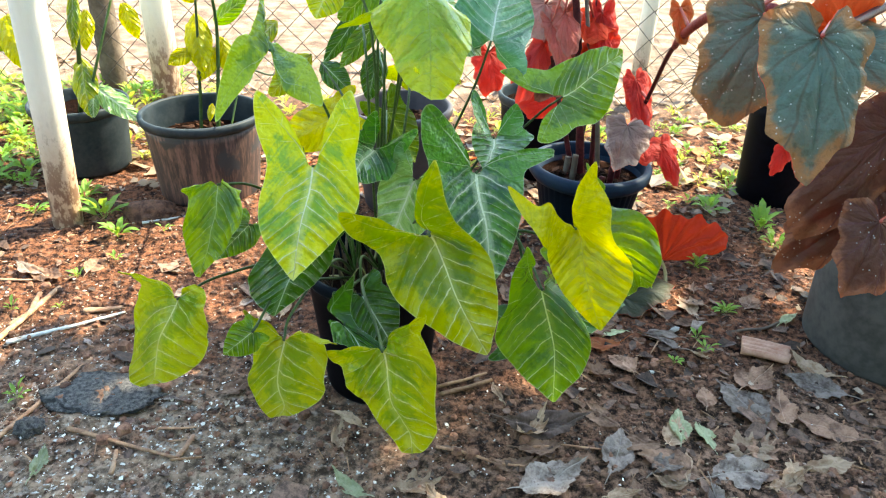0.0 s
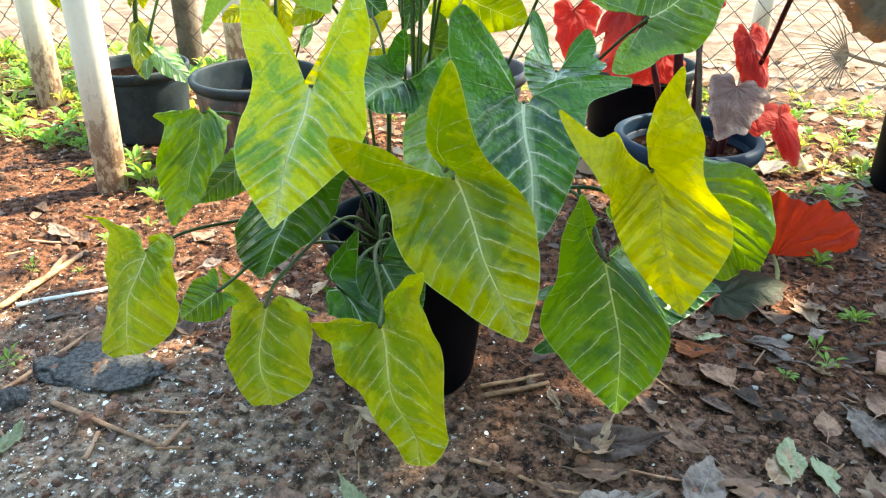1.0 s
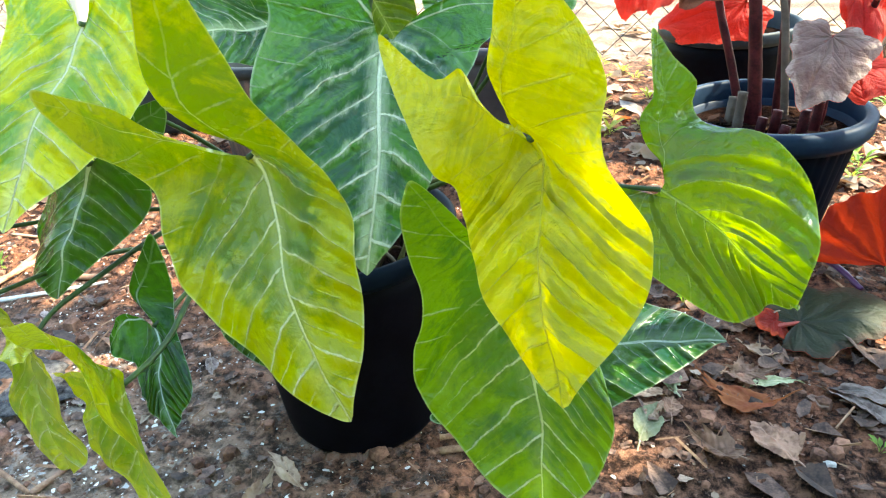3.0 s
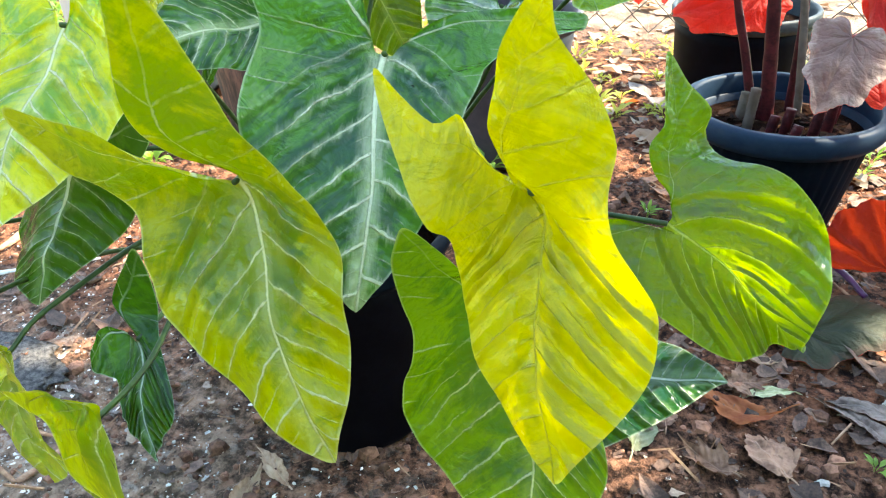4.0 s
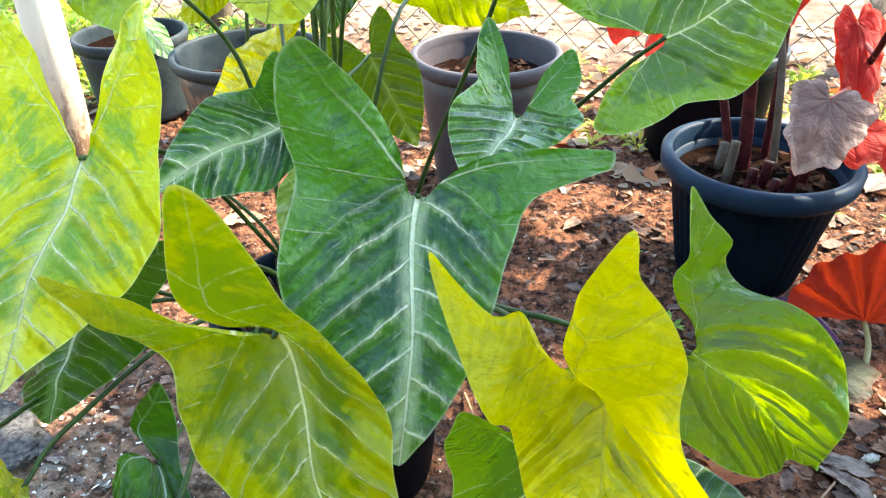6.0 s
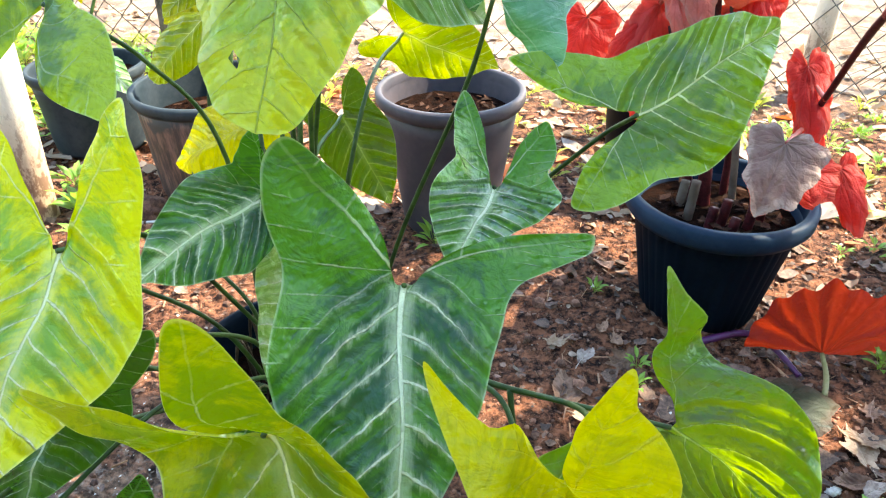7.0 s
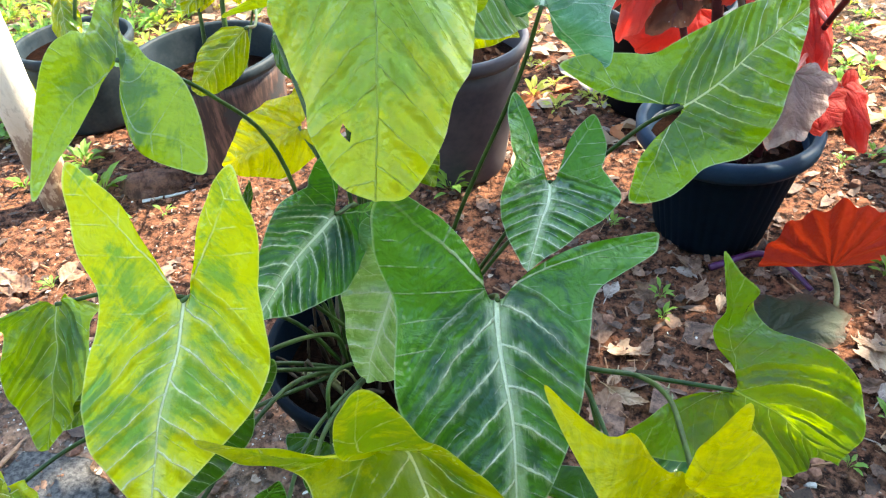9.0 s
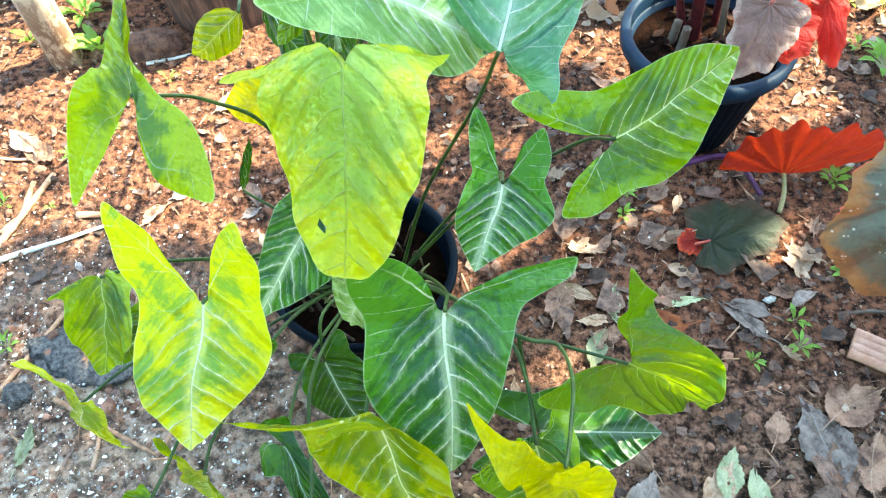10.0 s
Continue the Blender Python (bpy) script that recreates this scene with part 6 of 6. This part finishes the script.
# Darker copy of LITTER, toned to the shaded potting soil colour
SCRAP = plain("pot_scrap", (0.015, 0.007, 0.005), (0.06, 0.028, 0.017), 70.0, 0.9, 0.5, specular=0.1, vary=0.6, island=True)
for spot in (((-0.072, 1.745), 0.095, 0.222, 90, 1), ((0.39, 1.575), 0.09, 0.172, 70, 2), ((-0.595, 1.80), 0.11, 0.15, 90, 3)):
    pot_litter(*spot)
LITTER_PALE = plain("litter_pale", (0.20, 0.13, 0.09), (0.42, 0.31, 0.22), 70.0, 0.8, 0.5, vary=0.5, island=True)
scatter("lime_chips", "scattered white lime chips on the soil", 7500, (-1.1, 1.0, 0.5, 1.6), (0.0007, 0.0036), CHIP, 11, "flake", front_left)
scatter("lime_lumps", "small white lime lumps on the soil", 900, (-1.1, 0.6, 0.5, 1.4), (0.0010, 0.0028), CHIP, 31, "chunk", front_left)
scatter("soil_clods", "loose reddish soil crumbs", 15000, (-1.4, 1.2, 0.5, 2.2), (0.0012, 0.0055), PEBBLE, 12, "chunk")
scatter("soil_clods", "coarse reddish soil lumps", 2200, (-1.3, 1.2, 0.55, 2.0), (0.004, 0.011), PEBBLE, 33, "chunk")
scatter("leaf_litter", "fine brown leaf litter", 5200, (-1.3, 1.2, 0.5, 1.9), (0.002, 0.009), LITTER, 13, "flake")
scatter("leaf_litter", "fine pale leaf litter", 1800, (-1.3, 1.2, 0.5, 1.9), (0.0015, 0.007), LITTER_PALE, 14, "flake")
scatter("leaf_litter", "broken brown leaf pieces", 1200, (-1.2, 1.2, 0.55, 1.8), (0.008, 0.022), LITTER, 15, "flake", right_side)
scatter("straw", "bits of straw and twig", 1500, (-1.2, 1.2, 0.5, 1.8), (0.0015, 0.006), WOOD_STICK, 16, "straw")
scatter("straw", "bits of pale straw", 400, (-1.2, 1.2, 0.5, 1.8), (0.001, 0.005), SPLINT, 32, "straw")
scatter("leaf_litter", "sunlit dry leaves along the fence", 2800, (-2.2, 1.9, 1.75, 3.1), (0.010, 0.030), DRY_TAN, 17, "flake")
scatter("leaf_litter", "sunlit grey leaves along the fence", 900, (-2.2, 1.9, 1.75, 3.1), (0.010, 0.030), DRY_GREY, 18, "flake")
scatter("leaf_litter", "orange leaves behind the pots", 260, (-0.5, 1.2, 1.8, 2.5), (0.012, 0.03), RUST, 19, "flake")


def weed_mesh(bm, at, size, seed, leaves=9, tall=0.6, only=None):
    """A small rosette: leaflets on short stalks."""
    rnd = random.Random(seed)
    x, y = at
    z = ground_height(x, y)
    for i in range(leaves):
        a = 2.4 * i + rnd.uniform(-0.4, 0.4)
        el = rnd.uniform(0.2, 1.1) * tall
        ln = size * rnd.uniform(0.6, 1.1)
        w = ln * rnd.uniform(0.28, 0.42)
        d = Vector((math.cos(a) * math.cos(el), math.sin(a) * math.cos(el), math.sin(el)))
        s = Vector((-math.sin(a), math.cos(a), 0))
        o = Vector((x, y, z + 0.001)) + d * ln * 0.35 + Vector((0, 0, ln * 0.5 * tall * rnd.random()))
        up = s.cross(d)
        if only is not None and only != i:
            continue
        root = bm.verts.new((x, y, z - 0.001))
        pts = [o, o + d * ln * 0.35 + s * w * 0.5 - up * 0.1 * ln, o + d * ln * 0.7 + s * w * 0.42 - up * 0.05 * ln, o + d * ln - up * ln * -0.15, o + d * ln * 0.7 - s * w * 0.42 - up * 0.05 * ln, o + d * ln * 0.35 - s * w * 0.5 - up * 0.1 * ln]
        vs = [bm.verts.new(p) for p in pts]
        m = bm.verts.new(o + d * ln * 0.55 + up * 0.06 * ln * -1)
        for p, q in zip(vs, vs[1:] + vs[:1]):
            bm.faces.new((p, q, m))
        e = bm.verts.new(o + s * 0.001)
        bm.faces.new((root, vs[0], e))


for i, (at, size, n) in enumerate((((-0.800, 1.590), 0.062, 18), ((-0.720, 1.489), 0.042, 14), ((-0.679, 1.380), 0.02, 8), ((-0.732, 1.312), 0.02, 8), ((-0.985, 1.602), 0.035, 12), ((-0.803, 1.182), 0.02, 8), ((-0.645, 0.923), 0.022, 8), ((-0.710, 1.190), 0.014, 6),
                                     ((0.658, 1.281), 0.025, 10), ((0.571, 1.134), 0.022, 8), ((0.648, 1.471), 0.025, 10), ((0.858, 1.659), 0.05, 18), ((0.861, 1.571), 0.04, 14), ((0.760, 1.765), 0.045, 14), ((0.224, 1.556), 0.022, 9), ((0.298, 1.382), 0.022, 9),
                                     ((0.651, 1.279), 0.024, 10), ((0.568, 1.178), 0.02, 7), ((0.503, 1.100), 0.018, 7), ((0.298, 1.335), 0.02, 8), ((0.646, 1.463), 0.026, 9), ((-0.897, 1.693), 0.05, 16), ((-0.626, 1.528), 0.02, 6), ((-0.668, 1.779), 0.035, 10), ((-0.076, 1.642), 0.04, 14), ((-0.242, 1.548), 0.03, 10))):
    root = thing("weed", "small green weed sprouting from the soil", "weed", (*at, 0), "weeds")
    for q in range(n):
        bm = bmesh.new()
        weed_mesh(bm, at, size, 40 + i, n, 0.9, only=q)
        part("leaf", bm, WEED, root, smooth=False)


def weed_patch(name, label, count, area, size, material, seed, leaves=10):
    rnd = random.Random(seed)
    bm = bmesh.new()
    for i in range(count):
        weed_mesh(bm, (rnd.uniform(area[0], area[1]), rnd.uniform(area[2], area[3])), rnd.uniform(*size), seed * 100 + i, leaves, 0.9)
    tagged(new(name, mesh_of(bm, name, material, False)), label, "weeds", kind="stuff")


weed_patch("weed_patch", "low sunlit green weeds along the fence", 110, (0.55, 1.7, 1.75, 2.55), (0.016, 0.036), WEED, 60)
weed_patch("weed_patch", "yellowing weeds along the fence", 90, (0.5, 1.6, 1.85, 2.6), (0.016, 0.036), WEED_YELLOW, 61)
weed_patch("weed_patch", "bright green weeds beyond the post", 280, (-2.3, -1.0, 1.75, 2.7), (0.022, 0.06), WEED, 62)
weed_patch("weed_patch", "yellowing weeds beyond the post", 200, (-2.3, -0.8, 1.95, 2.7), (0.02, 0.05), WEED_YELLOW, 63)
weed_patch("weed_patch", "weeds behind the pots", 130, (-0.8, 0.6, 1.95, 2.55), (0.016, 0.04), WEED_YELLOW, 64)


def dry_frond():
    root = thing("dry_palm_frond", "dry spiky palm frond hanging at the fence", "palm frond", (1.75, 2.5, 0.4))
    hub = Vector((1.078, 2.807, 0.107))
    bm = bmesh.new()
    tube(bm, [hub, hub + Vector((0.25, 0.02, -0.1)), hub + Vector((0.45, 0.05, -0.45))], 0.008, 0.01, 8)
    part("stalk", bm, FROND, root)
    rnd = random.Random(8)
    for i in range(22):
        a = radians(115 + 150 * i / 21)
        d = Vector((math.cos(a), -0.15, math.sin(a)))
        ln = 0.26 * rnd.uniform(0.8, 1.1)
        bm = bmesh.new()
        tube(bm, [hub, hub + d * ln * 0.5, hub + d * ln + Vector((0, 0, -0.03))], 0.0035, 0.0008, 4, 4)
        part("leaflet", bm, FROND, root)


dry_frond()


# ---- unseen tree, added to throw dappled shade over the bed ----
def shade_tree():
    root = thing("shade_tree", "unseen leafy tree added to shade the bed from above", "tree", (3.4, 3.9, 0))
    bm = bmesh.new()
    tube(bm, [(3.4, 3.9, -0.1), (3.3, 3.75, 1.2), (2.9, 3.3, 2.6), (2.3, 2.7, 3.3)], 0.12, 0.05, 12, 8, 0.04, 2)
    part("trunk", bm, BARK, root)
    for k, end in enumerate(((1.2, 1.6, 3.3), (2.6, 1.5, 3.4), (1.0, 2.6, 3.4), (0.6, 1.2, 3.2), (3.2, 2.4, 3.6))):
        bm = bmesh.new()
        tube(bm, [(2.7, 3.1, 2.85), ((2.7 + end[0]) / 2, (3.1 + end[1]) / 2, 3.25), end], 0.05, 0.012, 8, 8, 0.05, k)
        part("limb", bm, BARK, root)
    rnd = random.Random(21)
    lean = (SUN.x / SUN.z, SUN.y / SUN.z)

    def shadow(x, y, z):
        """Where on the ground the shade of a point falls."""
        return Vector((x - lean[0] * z, y - lean[1] * z))

    # Openings left in the added crown so sun reaches chosen leaves
    gaps = [(shadow(0.262, 0.730, 0.452), 0.050), (shadow(0.345, 0.908, 0.375), 0.065), (shadow(0.66, 1.43, 0.08), 0.09)]
    # Extra leaf clumps placed to keep sun off chosen leaves and soil
    shade_clumps = [(shadow(0.055, 0.755, 0.420), 0.10, 60), (shadow(-0.01, 0.735, 0.500), 0.08, 40), (shadow(0.03, 0.65, 0.32), 0.09, 50), (shadow(0.25, 1.04, 0.53), 0.11, 70), (shadow(0.09, 0.85, 0.46), 0.10, 60), (shadow(0.16, 0.88, 0.47), 0.08, 40),
             (shadow(-0.10, 0.81, 0.46), 0.10, 50), (shadow(0.20, 0.79, 0.27), 0.06, 30), (shadow(-0.17, 0.96, 0.58), 0.12, 60), (shadow(-0.12, 0.73, 0.25), 0.09, 40), (shadow(0.36, 1.09, 0.0), 0.09, 45), (shadow(0.47, 1.12, 0.0), 0.09, 45), (shadow(0.33, 0.96, 0.10), 0.07, 30), (shadow(0.40, 1.21, 0.0), 0.08, 35)]
    spots = []
    while len(spots) < 3300:
        a, q = rnd.uniform(0, 6.283), math.sqrt(rnd.random())
        x, y = 1.95 + 2.25 * q * math.cos(a), 1.60 + 1.62 * q * math.sin(a)
        edge = 1.85 + 0.2 * noise.noise(Vector((x * 2.0, 0.5, 1.0)))
        thin = noise.noise(Vector((x * 1.9, y * 1.9, 3.0))) > 0.24 and (x - 1.90) ** 2 + (y - 2.25) ** 2 > 0.07
        if y < edge or thin or (x < 1.9 and y > 2.8) or (y > 2.75 and x < 2.6 and rnd.random() < 0.4) or (x < 1.7 and rnd.random() < 0.5):
            continue
        spots.append((x, y, 3.15 + rnd.uniform(-0.35, 0.45)))
    for g, r, count in shade_clumps:
        for i in range(count):
            z, a, q = 3.15 + rnd.uniform(-0.3, 0.4), rnd.uniform(0, 6.283), r * math.sqrt(rnd.random())
            spots.append((g.x + lean[0] * z + q * math.cos(a), g.y + lean[1] * z + q * math.sin(a), z))
    verts, faces = [], []
    for x, y, z in spots:
        p = Vector((x, y, z))
        d = Vector((rnd.uniform(-1, 1), rnd.uniform(-1, 1), rnd.uniform(-0.5, 0.3))).normalized()
        s = d.cross(Vector((rnd.uniform(-0.4, 0.4), rnd.uniform(-0.4, 0.4), 1))).normalized()
        ln, w = rnd.uniform(0.07, 0.13), rnd.uniform(0.022, 0.04)
        mid = p + d * ln * 0.5
        if any((shadow(*mid) - g).length < r for g, r in gaps):
            continue
        b = len(verts)
        verts += [p, p + d * ln * 0.35 + s * w, p + d * ln * 0.75 + s * w * 0.7, p + d * ln, p + d * ln * 0.75 - s * w * 0.7, p + d * ln * 0.35 - s * w]
        faces.append(tuple(range(b, b + 6)))
    me = bpy.data.meshes.new("crown")
    me.from_pydata(verts, [], faces)
    me.materials.append(CANOPY)
    ob = new("crown", me)
    ob.parent = root
    ob.matrix_parent_inverse = Matrix.Translation(-root_place(root))


shade_tree()


# ---- unseen hedges, added to close the garden behind the camera and cut sky fill ----
def hedge(label, x0, x1, y0, y1, top, count, seed):
    root = thing("hedge", label, "hedge", ((x0 + x1) / 2, (y0 + y1) / 2, 0), group="hedges")
    rnd = random.Random(seed)
    for i in range(7):
        bm = bmesh.new()
        x, y = x0 + (x1 - x0) * (i + 0.5) / 7, y0 + (y1 - y0) * (i + 0.5) / 7 if x1 - x0 < y1 - y0 else (y0 + y1) / 2
        tube(bm, [(x, y, -0.05), (x + 0.05, y, top * 0.4), (x - 0.08, y + 0.05, top * 0.85)], 0.03, 0.01, 8, 5, 0.08, i)
        part("trunk", bm, BARK, root)
    verts, faces = [], []
    for i in range(count):
        x, y = rnd.uniform(x0, x1), rnd.uniform(y0, y1)
        h = top * (0.85 + 0.75 * noise.noise(Vector((x * 1.1, y * 0.5, seed))))
        p = Vector((x, y, h * rnd.random() ** 0.8))
        d = Vector((rnd.uniform(-1, 1), rnd.uniform(-1, 1), rnd.uniform(-0.7, 0.4))).normalized()
        s = d.cross(Vector((rnd.uniform(-0.6, 0.6), rnd.uniform(-0.6, 0.6), 1))).normalized()
        ln, w = rnd.uniform(0.12, 0.22), rnd.uniform(0.04, 0.07)
        b = len(verts)
        verts += [p, p + d * ln * 0.35 + s * w, p + d * ln * 0.75 + s * w * 0.7, p + d * ln, p + d * ln * 0.75 - s * w * 0.7, p + d * ln * 0.35 - s * w]
        faces.append(tuple(range(b, b + 6)))
    me = bpy.data.meshes.new("foliage")
    me.from_pydata(verts, [], faces)
    me.materials.append(CANOPY)
    ob = new("foliage", me)
    ob.parent = root
    ob.matrix_parent_inverse = Matrix.Translation(-root_place(root))


hedge("unseen green hedge added behind the bed to block sky light", -5.0, 5.0, -3.8, -2.6, 3.3, 13000, 51)
hedge("unseen tall green hedge added beside the bed to block sky light", -5.2, -4.2, -2.6, 1.2, 1.3, 3000, 52)
hedge("unseen tall green hedge added beside the bed to block sky light", 4.2, 5.2, -2.6, 1.8, 3.4, 6000, 53)
